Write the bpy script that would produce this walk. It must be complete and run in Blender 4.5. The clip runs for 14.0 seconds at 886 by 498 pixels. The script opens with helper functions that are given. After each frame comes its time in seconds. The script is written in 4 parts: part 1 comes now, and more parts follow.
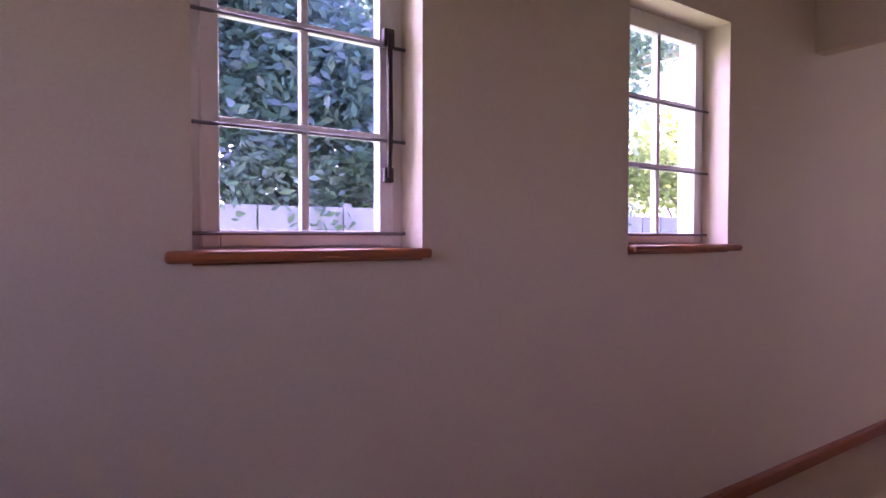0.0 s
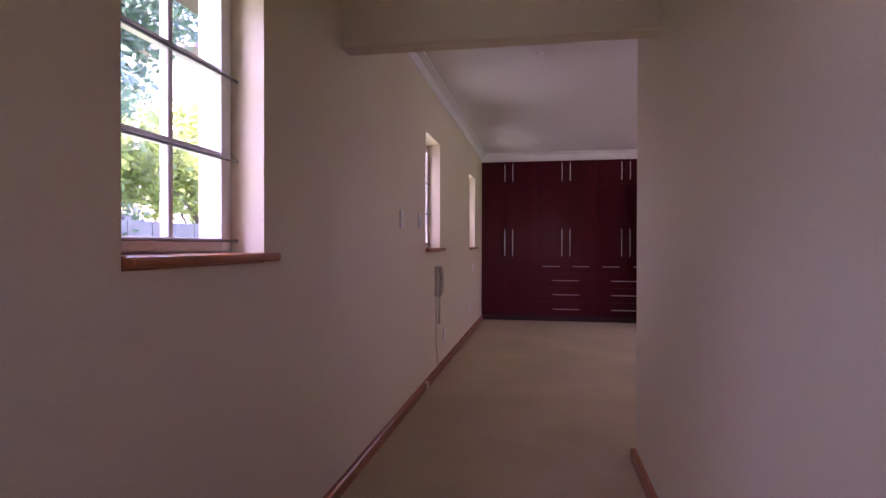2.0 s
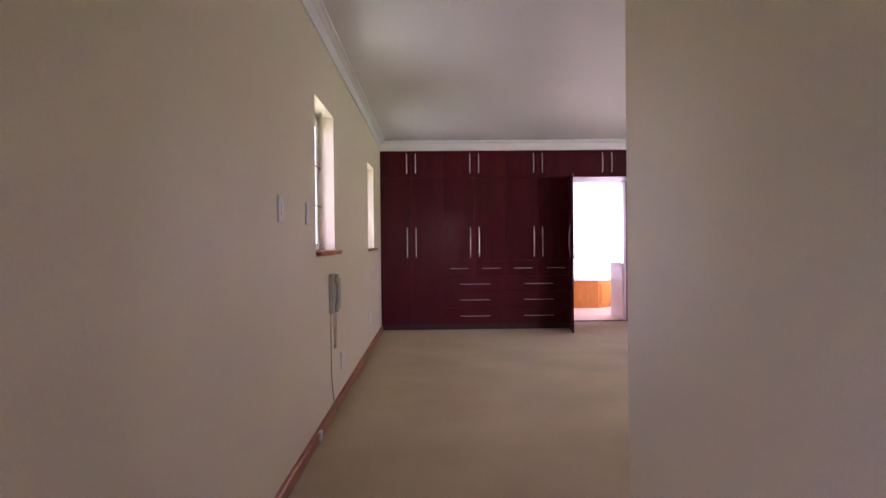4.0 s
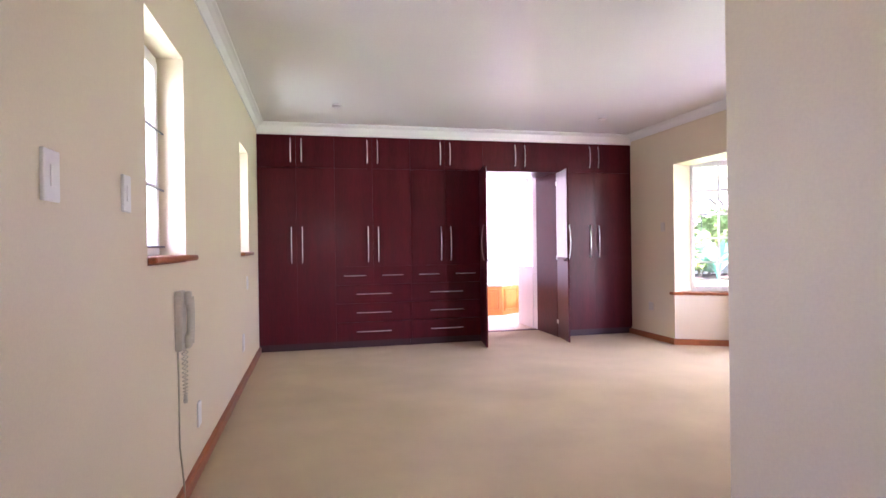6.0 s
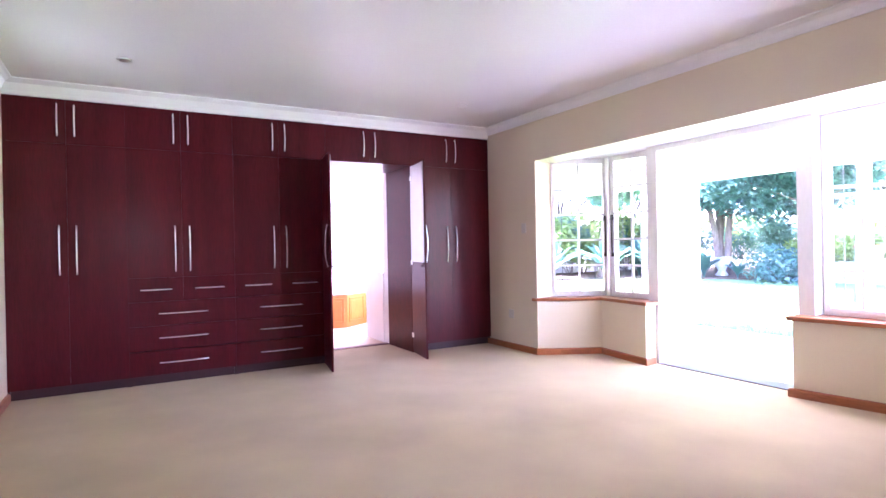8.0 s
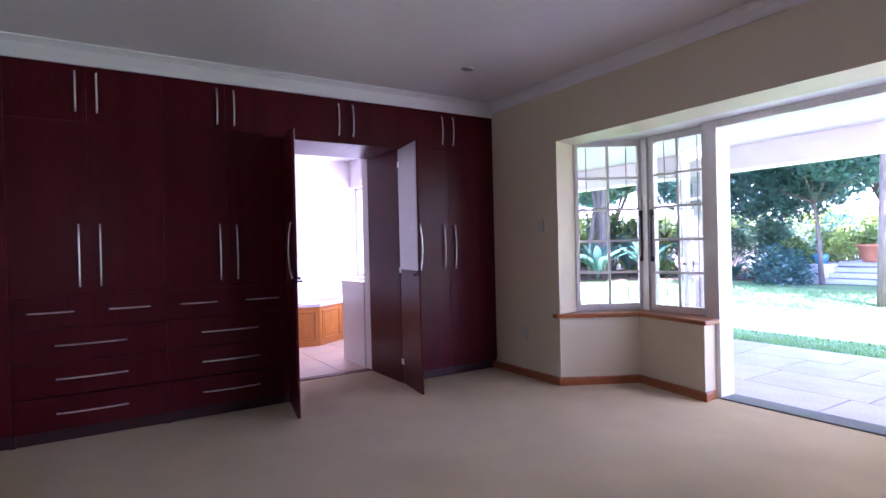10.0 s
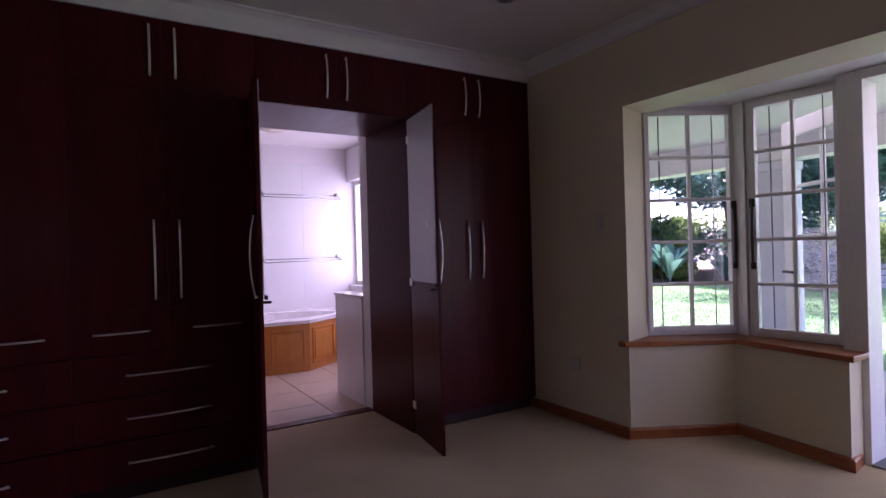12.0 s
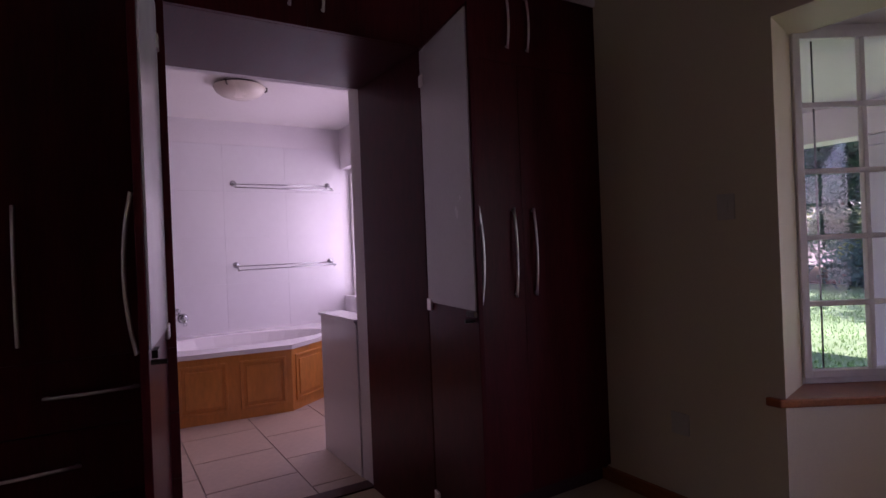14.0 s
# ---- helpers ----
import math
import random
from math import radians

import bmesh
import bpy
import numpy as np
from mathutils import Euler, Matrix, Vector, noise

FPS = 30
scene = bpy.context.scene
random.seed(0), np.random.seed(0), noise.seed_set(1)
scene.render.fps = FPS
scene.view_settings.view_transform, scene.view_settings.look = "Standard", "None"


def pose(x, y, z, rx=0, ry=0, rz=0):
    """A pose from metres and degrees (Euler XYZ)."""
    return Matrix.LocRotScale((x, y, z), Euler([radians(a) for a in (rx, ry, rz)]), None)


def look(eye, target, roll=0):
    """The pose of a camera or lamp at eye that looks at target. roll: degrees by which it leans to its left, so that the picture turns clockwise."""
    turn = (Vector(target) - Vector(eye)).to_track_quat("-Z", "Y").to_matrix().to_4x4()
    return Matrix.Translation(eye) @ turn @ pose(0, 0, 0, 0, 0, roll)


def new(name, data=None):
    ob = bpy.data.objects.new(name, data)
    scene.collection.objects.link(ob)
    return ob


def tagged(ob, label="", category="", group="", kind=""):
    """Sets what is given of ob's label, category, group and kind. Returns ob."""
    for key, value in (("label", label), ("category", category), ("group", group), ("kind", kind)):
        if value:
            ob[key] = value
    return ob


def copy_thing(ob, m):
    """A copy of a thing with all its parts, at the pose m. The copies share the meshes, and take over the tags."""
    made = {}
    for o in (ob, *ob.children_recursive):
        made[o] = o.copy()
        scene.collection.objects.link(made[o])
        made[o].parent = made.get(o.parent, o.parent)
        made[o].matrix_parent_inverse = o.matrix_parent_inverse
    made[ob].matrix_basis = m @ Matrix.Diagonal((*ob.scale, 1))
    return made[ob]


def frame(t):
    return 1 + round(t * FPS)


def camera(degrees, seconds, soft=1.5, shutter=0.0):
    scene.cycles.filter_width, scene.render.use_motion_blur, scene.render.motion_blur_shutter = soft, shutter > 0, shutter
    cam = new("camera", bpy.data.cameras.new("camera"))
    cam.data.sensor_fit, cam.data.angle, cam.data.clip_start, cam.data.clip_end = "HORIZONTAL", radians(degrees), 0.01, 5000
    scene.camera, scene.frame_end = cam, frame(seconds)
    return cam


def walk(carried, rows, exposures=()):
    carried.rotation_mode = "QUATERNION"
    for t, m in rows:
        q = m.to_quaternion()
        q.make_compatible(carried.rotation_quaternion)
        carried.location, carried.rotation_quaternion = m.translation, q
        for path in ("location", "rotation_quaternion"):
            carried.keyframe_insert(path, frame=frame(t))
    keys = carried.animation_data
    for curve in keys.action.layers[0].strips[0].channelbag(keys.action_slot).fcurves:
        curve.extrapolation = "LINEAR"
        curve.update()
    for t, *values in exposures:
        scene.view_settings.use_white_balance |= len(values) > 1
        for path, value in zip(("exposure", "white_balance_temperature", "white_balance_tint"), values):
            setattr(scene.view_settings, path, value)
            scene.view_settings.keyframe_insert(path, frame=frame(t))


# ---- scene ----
cam = camera(77.2, 14.0)
PATH = [
    (0, (-0.052, -0.078, 1.195), (1.025, 1.607, 1.146), 0.1),
    (0.5, (0.061, 0.089, 1.176), (1.514, 1.463, 1.149), 0.2),
    (1, (0.152, 0.228, 1.185), (1.889, 1.218, 1.16), 0.4),
    (1.5, (0.283, 0.312, 1.186), (2.199, 0.886, 1.168), 0.4),
    (2, (0.539, 0.359, 1.186), (2.507, 0.711, 1.172), 0.1),
    (2.5, (0.83, 0.415, 1.188), (2.816, 0.656, 1.174), 0.0),
    (3, (1.079, 0.51, 1.19), (3.076, 0.626, 1.177), -0.3),
    (5.5, (2.455, 0.651, 1.181), (4.435, 0.363, 1.171), -0.6),
    (6, (2.722, 0.693, 1.179), (4.67, 0.239, 1.173), -0.8),
    (6.5, (2.952, 0.658, 1.181), (4.858, 0.053, 1.175), -1.0),
    (7, (3.181, 0.612, 1.179), (5.045, -0.114, 1.176), -1.0),
    (7.5, (3.417, 0.557, 1.208), (5.214, -0.32, 1.198), -1.0),
    (8, (3.699, 0.448, 1.191), (5.437, -0.542, 1.185), -1.1),
    (10.5, (5.212, -0.163, 1.231), (6.902, -1.232, 1.226), -1.4),
    (11, (5.502, -0.319, 1.226), (7.19, -1.391, 1.226), -1.4),
    (11.5, (5.781, -0.455, 1.252), (7.474, -1.52, 1.24), -1.6),
    (12, (6.079, -0.565, 1.242), (7.773, -1.628, 1.241), -1.6),
    (12.5, (6.375, -0.714, 1.23), (8.072, -1.773, 1.235), -1.8),
    (13, (6.664, -0.862, 1.24), (8.362, -1.919, 1.244), -1.8),
    (13.5, (6.983, -1.013, 1.26), (8.681, -2.069, 1.257), -2.0),
    (14, (7.295, -1.166, 1.259), (8.996, -2.218, 1.258), -2.3),
]

EXPOSURES = [(0.0, 4.2, 6200, 96), (1.0, 4.2, 6200, 88), (2.0, 3.95, 6300, 84), (3.0, 4.25, 6250, 70), (5.5, 5.2, 6050, 56), (6.5, 5.8, 5850, 54), (7.2, 6.0, 5650, 54), (8.0, 5.65, 5500, 56),
             (8.6, 5.4, 5500, 56), (10.2, 3.75, 5350, 54), (11.0, 3.15, 5450, 56), (12.0, 2.5, 5750, 61), (13.0, 2.05, 5950, 64), (14.0, 1.8, 6150, 68)]
walk(cam, [(t, look(eye, target, roll)) for t, eye, target, roll in PATH], EXPOSURES)

# ---- light ----
SUN_EL, SUN_AZ = radians(62), math.atan2(-0.84, 0.54)
world = bpy.data.worlds.new("world")
scene.world = world
world.use_nodes = True
sky = world.node_tree.nodes.new("ShaderNodeTexSky")
sky.sky_type, sky.sun_disc, sky.sun_elevation, sky.sun_rotation = "NISHITA", False, SUN_EL, SUN_AZ
world.node_tree.links.new(sky.outputs[0], world.node_tree.nodes["Background"].inputs[0])
world.node_tree.nodes["Background"].inputs[1].default_value = 0.15
sun = new("sun", bpy.data.lights.new("sun", "SUN"))
sun.data.energy, sun.data.angle, sun.data.color = 5.0, radians(0.55), (1.0, 0.95, 0.87)
sun.matrix_world = look((math.sin(SUN_AZ) * math.cos(SUN_EL) * 40, math.cos(SUN_AZ) * math.cos(SUN_EL) * 40, math.sin(SUN_EL) * 40), (0, 0, 0))


def sky_lamp(name, m, w, h, watts, colour=(0.90, 0.93, 1.0)):
    """Added area lamp that stands in for daylight at or near an opening."""
    lamp = new(name, bpy.data.lights.new(name, "AREA"))
    lamp.data.shape, lamp.data.size, lamp.data.size_y, lamp.data.energy, lamp.data.color = "RECTANGLE", w, h, watts, colour
    lamp.matrix_world = m


sky_lamp("daylight_bay_front", look((5.695, -4.34, 1.36), (5.695, 0, 1.36)), 0.46, 1.45, 0.7)
sky_lamp("daylight_bay_side", look((5.05, -4.02, 1.36), (6.05, -3.40, 1.36)), 0.55, 1.45, 0.6)
# Added unseen fill lamp under the veranda ceiling, warm like light off the lawn.
sky_lamp("fill_garden_door", look((6.75, -4.50, 2.27), (6.75, -3.75, 1.35)), 3.2, 0.22, 2.4, (1.0, 0.94, 0.84))
sky_lamp("daylight_bathroom", look((11.95, -3.62, 1.48), (11.95, 0, 1.48)), 1.8, 1.25, 5.6, (1.0, 0.95, 0.94))
# Added unseen fill lamp under the eave to brighten the passage and window reveals.
sky_lamp("fill_north_eave", look((1.3, 2.05, 2.62), (1.3, 1.15, 1.35)), 3.4, 0.6, 7.5, (0.78, 0.87, 1.0))
sky_lamp("daylight_window_three", look((5.373, 1.556, 1.645), (5.373, 0, 1.645)), 0.56, 0.88, 0.35)
sky_lamp("daylight_window_four", look((8.15, 1.556, 1.645), (8.15, 0, 1.645)), 0.54, 0.88, 0.3)

# ---- materials ----
def material(name, colour, rough=0.6, metal=0.0, vary=0.08, scale=4.0, grain=60.0, bump=0.1, stretch=(1, 1, 1), spec=0.5, piece=0.0, coat=0.0, distance=0.004):
    """A surface with broad stains, fine grain and relief."""
    m = bpy.data.materials.new(name)
    m.use_nodes = True
    n, l = m.node_tree.nodes, m.node_tree.links
    b = n["Principled BSDF"]
    b.inputs["Metallic"].default_value, b.inputs["Specular IOR Level"].default_value = metal, spec
    b.inputs["Coat Weight"].default_value, b.inputs["Coat Roughness"].default_value = coat, 0.15
    co, mp = n.new("ShaderNodeTexCoord"), n.new("ShaderNodeMapping")
    mp.inputs["Scale"].default_value = stretch
    l.new(co.outputs["Object"], mp.inputs["Vector"])
    broad, fine = n.new("ShaderNodeTexNoise"), n.new("ShaderNodeTexNoise")
    broad.inputs["Scale"].default_value, broad.inputs["Detail"].default_value = scale, 4
    fine.inputs["Scale"].default_value, fine.inputs["Detail"].default_value = grain, 6
    l.new(mp.outputs[0], broad.inputs["Vector"])
    l.new(mp.outputs[0], fine.inputs["Vector"])
    add = n.new("ShaderNodeMath")
    add.operation = "ADD"
    l.new(broad.outputs["Fac"], add.inputs[0])
    l.new(fine.outputs["Fac"], add.inputs[1])
    last = add.outputs[0]
    if piece:
        info, mul, add2 = n.new("ShaderNodeObjectInfo"), n.new("ShaderNodeMath"), n.new("ShaderNodeMath")
        mul.operation, add2.operation = "MULTIPLY_ADD", "ADD"
        l.new(info.outputs["Random"], mul.inputs[0])
        mul.inputs[1].default_value, mul.inputs[2].default_value = piece, -piece / 2
        l.new(last, add2.inputs[0])
        l.new(mul.outputs[0], add2.inputs[1])
        last = add2.outputs[0]
    ramp = n.new("ShaderNodeMapRange")
    ramp.inputs["From Min"].default_value, ramp.inputs["From Max"].default_value = 0.5, 1.5
    ramp.inputs["To Min"].default_value, ramp.inputs["To Max"].default_value = 1 - 2 * vary, 1 + 2 * vary
    l.new(last, ramp.inputs["Value"])
    mix = n.new("ShaderNodeMix")
    mix.data_type, mix.blend_type = "RGBA", "MULTIPLY"
    mix.inputs["Factor"].default_value = 1
    mix.inputs["A"].default_value = (*colour, 1)
    l.new(ramp.outputs[0], mix.inputs["B"])
    l.new(mix.outputs["Result"], b.inputs["Base Color"])
    rr = n.new("ShaderNodeMapRange")
    rr.inputs["To Min"].default_value, rr.inputs["To Max"].default_value = max(rough - 0.08, 0.02), min(rough + 0.08, 1)
    l.new(broad.outputs["Fac"], rr.inputs["Value"])
    l.new(rr.outputs[0], b.inputs["Roughness"])
    if bump:
        bp = n.new("ShaderNodeBump")
        bp.inputs["Strength"].default_value, bp.inputs["Distance"].default_value = bump, distance
        l.new(fine.outputs["Fac"], bp.inputs["Height"])
        l.new(bp.outputs[0], b.inputs["Normal"])
    return m


def leaf_material(name, colour, light=0.55):
    m = material(name, colour, 0.3, vary=0.25, scale=1.2, grain=9.0, bump=0, spec=0.9)
    n, l = m.node_tree.nodes, m.node_tree.links
    tr, mx = n.new("ShaderNodeBsdfTranslucent"), n.new("ShaderNodeMixShader")
    tr.inputs[0].default_value = (colour[0] * 1.7, colour[1] * 1.7, colour[2] * 1.2, 1)
    mx.inputs[0].default_value = light
    l.new(n["Principled BSDF"].outputs[0], mx.inputs[1])
    l.new(tr.outputs[0], mx.inputs[2])
    l.new(mx.outputs[0], n["Material Output"].inputs[0])
    return m


def glass_material(name):
    m = bpy.data.materials.new(name)
    m.use_nodes = True
    n, l = m.node_tree.nodes, m.node_tree.links
    n.remove(n["Principled BSDF"])
    tr, gl, lw, mx = n.new("ShaderNodeBsdfTransparent"), n.new("ShaderNodeBsdfGlossy"), n.new("ShaderNodeLayerWeight"), n.new("ShaderNodeMixShader")
    lw.inputs["Blend"].default_value = 0.5
    pw, ma = n.new("ShaderNodeMath"), n.new("ShaderNodeMath")
    pw.operation, ma.operation = "POWER", "MULTIPLY_ADD"
    pw.inputs[1].default_value, ma.inputs[1].default_value, ma.inputs[2].default_value = 5.0, 0.7, 0.03
    l.new(lw.outputs["Facing"], pw.inputs[0])
    l.new(pw.outputs[0], ma.inputs[0])
    tr.inputs[0].default_value = (0.95, 0.97, 0.97, 1)
    gl.inputs["Roughness"].default_value = 0.01
    l.new(ma.outputs[0], mx.inputs[0])
    l.new(tr.outputs[0], mx.inputs[1])
    l.new(gl.outputs[0], mx.inputs[2])
    l.new(mx.outputs[0], n["Material Output"].inputs[0])
    return m


PLASTER = material("cream_plaster", (0.70, 0.605, 0.43), 0.5, vary=0.03, scale=1.5, grain=140, bump=0.03)
BATH_PAINT = material("white_bath_paint", (0.78, 0.76, 0.78), 0.5, vary=0.03, scale=2, grain=80, bump=0.08)
CEILING = material("ceiling_paint", (0.74, 0.72, 0.69), 0.5, vary=0.03, scale=1.2, grain=70, bump=0.1)
CORNICE = material("cornice_paint", (0.80, 0.79, 0.77), 0.45, vary=0.02, bump=0.05)
CARPET = material("beige_carpet", (0.56, 0.45, 0.29), 0.95, vary=0.12, scale=1.6, grain=320, bump=0.7, spec=0.1, distance=0.006)
MAHOGANY = material("mahogany_veneer", (0.068, 0.0052, 0.0078), 0.36, vary=0.26, scale=1.6, grain=26, bump=0.05, stretch=(1, 5, 0.45), spec=0.16, coat=0.03)
CARCASS = material("dark_carcass", (0.035, 0.008, 0.009), 0.5, vary=0.2, stretch=(1, 4, 0.5), bump=0.05)
PINE = material("orange_varnished_wood", (0.34, 0.10, 0.026), 0.35, vary=0.25, scale=3, grain=28, bump=0.06, stretch=(0.35, 3, 4), coat=0.3)
OAK = material("honey_oak", (0.62, 0.235, 0.042), 0.36, vary=0.10, scale=3, grain=24, bump=0.04, stretch=(2, 2, 0.6), coat=0.3)
STEEL = material("brushed_steel", (0.86, 0.85, 0.82), 0.42, 1.0, vary=0.05, grain=200, bump=0.03)
CHROME = material("chrome", (0.50, 0.51, 0.53), 0.12, 1.0, vary=0.03, bump=0)
BRONZE = material("dark_bronze", (0.07, 0.055, 0.045), 0.45, 0.8, vary=0.15, bump=0.05)
BAR = material("grey_iron_bar", (0.16, 0.16, 0.17), 0.5, 0.3, vary=0.1, bump=0.05)
WHITE_WOOD = material("white_painted_wood", (0.80, 0.78, 0.76), 0.38, vary=0.04, scale=5, grain=40, bump=0.06, stretch=(1, 1, 0.3))
PALE_PANEL = material("pale_grey_panel", (0.62, 0.62, 0.64), 0.25, vary=0.03, bump=0)
GLASS = glass_material("clear_glass")
PLASTIC = material("white_plastic", (0.78, 0.77, 0.74), 0.35, vary=0.02, bump=0)
SWITCH = material("aged_cream_switch_plastic", (0.60, 0.56, 0.49), 0.4, vary=0.03, bump=0)
PHONE = material("aged_cream_plastic", (0.46, 0.42, 0.31), 0.4, vary=0.05, bump=0)
TILE = material("cream_floor_tile", (0.55, 0.42, 0.33), 0.42, vary=0.06, scale=4, grain=30, bump=0.03, piece=0.25)
GROUT = material("grey_grout", (0.33, 0.28, 0.25), 0.9, vary=0.1, grain=90, bump=0.2)
PALE_GROUT = material("pale_wall_grout", (0.79, 0.78, 0.80), 0.6, vary=0.05, grain=90, bump=0.1)
WALL_TILE = material("white_wall_tile", (0.80, 0.79, 0.82), 0.16, vary=0.015, scale=2, grain=12, bump=0.02, piece=0.03)
ENAMEL = material("white_bath_enamel", (0.84, 0.82, 0.84), 0.1, vary=0.01, bump=0)
OPAL = material("opal_glass", (0.78, 0.72, 0.62), 0.25, vary=0.03, bump=0)
SLAB = material("grey_paving_slab", (0.46, 0.43, 0.41), 0.8, vary=0.12, scale=3, grain=40, bump=0.25, piece=0.5)
VERANDA = material("veranda_paint", (0.84, 0.79, 0.76), 0.6, vary=0.03, grain=60, bump=0.1)
COLUMN = material("column_plaster", (0.66, 0.63, 0.64), 0.7, vary=0.05, grain=50, bump=0.15)
SOIL = material("garden_soil", (0.10, 0.07, 0.045), 0.95, vary=0.25, scale=4, grain=40, bump=0.6, distance=0.02)
LAWN = material("lawn", (0.14, 0.25, 0.10), 0.9, vary=0.3, scale=0.9, grain=45, bump=0.8, distance=0.03)
BLADE = leaf_material("grass_blade", (0.14, 0.29, 0.10), 0.45)
LEAF_DARK = leaf_material("dark_leaf", (0.058, 0.14, 0.14))
LEAF_MID = leaf_material("green_leaf", (0.10, 0.19, 0.155))
LEAF_LIGHT = leaf_material("yellow_green_leaf", (0.19, 0.27, 0.10))
BARK = material("grey_brown_bark", (0.15, 0.115, 0.10), 0.9, vary=0.25, scale=3, grain=18, bump=0.8, stretch=(1, 1, 0.25), distance=0.03)
GARDEN_WALL = material("whitewashed_garden_wall", (0.70, 0.68, 0.69), 0.85, vary=0.12, scale=0.8, grain=20, bump=0.3)
FENCE = material("weathered_pale_fence", (0.24, 0.25, 0.29), 0.85, vary=0.15, scale=1.5, grain=25, bump=0.3, stretch=(3, 3, 0.4), piece=0.4)
HOUSE_WALL = material("white_house_wall", (0.74, 0.73, 0.72), 0.8, vary=0.06, scale=0.6, grain=18, bump=0.2)
DARK_PANE = material("dark_window_pane", (0.02, 0.022, 0.026), 0.12, vary=0.1, bump=0)
ROOF_TILE = material("grey_roof_tile", (0.16, 0.13, 0.12), 0.8, vary=0.2, scale=2, grain=14, bump=0.5, distance=0.02)
TERRACOTTA = material("terracotta", (0.42, 0.15, 0.08), 0.8, vary=0.12, scale=5, grain=40, bump=0.2)
STONE = material("pale_step_stone", (0.45, 0.45, 0.45), 0.8, vary=0.12, scale=2, grain=25, bump=0.3)
WATER_BLUE = material("blue_glazed_pot", (0.05, 0.22, 0.36), 0.25, vary=0.1, bump=0)


# ---- mesh helpers ----
def mesh_object(name, bm, mat, smooth=False):
    me = bpy.data.meshes.new(name)
    bmesh.ops.recalc_face_normals(bm, faces=bm.faces)
    bm.to_mesh(me)
    bm.free()
    me.materials.append(mat)
    if smooth:
        for p in me.polygons:
            p.use_smooth = True
    return new(name, me)


def part(name, bm, mat, parent, label="", smooth=False):
    """One mesh object under a thing or a part, in that parent's own coordinates."""
    ob = mesh_object(name, bm, mat, smooth)
    ob.parent = parent
    return tagged(ob, label)


def thing(name, m, label, category, group="", kind=""):
    ob = new(name)
    ob.empty_display_size = 0.1
    ob.matrix_basis = m
    return tagged(ob, label, category, group, kind)


def structure(name, bm, mat, label="", category=""):
    return tagged(mesh_object(name, bm, mat), label, category, kind="structure")


def box(bm, x0, y0, z0, x1, y1, z1, bevel=0.0):
    r = bmesh.ops.create_cube(bm, size=1, matrix=Matrix.LocRotScale(((x0 + x1) / 2, (y0 + y1) / 2, (z0 + z1) / 2), None, (abs(x1 - x0), abs(y1 - y0), abs(z1 - z0))))
    if bevel:
        edges = list({e for v in r["verts"] for e in v.link_edges})
        bmesh.ops.bevel(bm, geom=edges, offset=bevel, segments=2, affect="EDGES", profile=0.5)
    return bm


def boxed(*a, **k):
    return box(bmesh.new(), *a, **k)


def prism(bm, points, z0, z1, bevel=0.0):
    lo = [bm.verts.new((x, y, z0)) for x, y in points]
    hi = [bm.verts.new((x, y, z1)) for x, y in points]
    faces = [bm.faces.new(lo), bm.faces.new(hi)]
    for i in range(len(lo)):
        j = (i + 1) % len(lo)
        faces.append(bm.faces.new((lo[i], lo[j], hi[j], hi[i])))
    bmesh.ops.recalc_face_normals(bm, faces=faces)
    if bevel:
        bmesh.ops.bevel(bm, geom=list({e for f in faces for e in f.edges}), offset=bevel, segments=2, affect="EDGES", profile=0.5)
    return bm


def tube(bm, points, radius, sides=8):
    """A round bar along points; radius is a number or one for each point."""
    points = [Vector(p) for p in points]
    radii = radius if isinstance(radius, (list, tuple)) else [radius] * len(points)
    rings = []
    for i, p in enumerate(points):
        way = (points[min(i + 1, len(points) - 1)] - points[max(i - 1, 0)]).normalized()
        side = way.orthogonal().normalized() if i == 0 else (side - way * side.dot(way)).normalized()
        up = way.cross(side)
        rings.append([bm.verts.new(p + radii[i] * (math.cos(a) * side + math.sin(a) * up)) for a in [2 * math.pi * k / sides for k in range(sides)]])
    for a, b in zip(rings, rings[1:]):
        for k in range(sides):
            bm.faces.new((a[k], a[(k + 1) % sides], b[(k + 1) % sides], b[k]))
    bm.faces.new(rings[0])
    bm.faces.new(rings[-1])
    return bm


def lathe(bm, profile, centre=(0, 0, 0), sides=24):
    """A turned body from (radius, height) pairs."""
    rings = [[bm.verts.new((centre[0] + r * math.cos(2 * math.pi * k / sides), centre[1] + r * math.sin(2 * math.pi * k / sides), centre[2] + z)) for k in range(sides)] for r, z in profile]
    for a, b in zip(rings, rings[1:]):
        for k in range(sides):
            bm.faces.new((a[k], a[(k + 1) % sides], b[(k + 1) % sides], b[k]))
    bm.faces.new(rings[0])
    bm.faces.new(rings[-1])
    return bm


def wall_with_holes(name, x0, x1, y0, y1, z1, holes, mat, label):
    """A wall along x with rectangular openings (x0, x1, z0, z1)."""
    bm, at = bmesh.new(), x0
    for a, b, lo, hi in holes:
        box(bm, at, y0, 0, a, y1, z1)
        if lo > 0:
            box(bm, a, y0, 0, b, y1, lo)
        box(bm, a, y0, hi, b, y1, z1)
        at = b
    box(bm, at, y0, 0, x1, y1, z1)
    return structure(name, bm, mat, label, "wall")


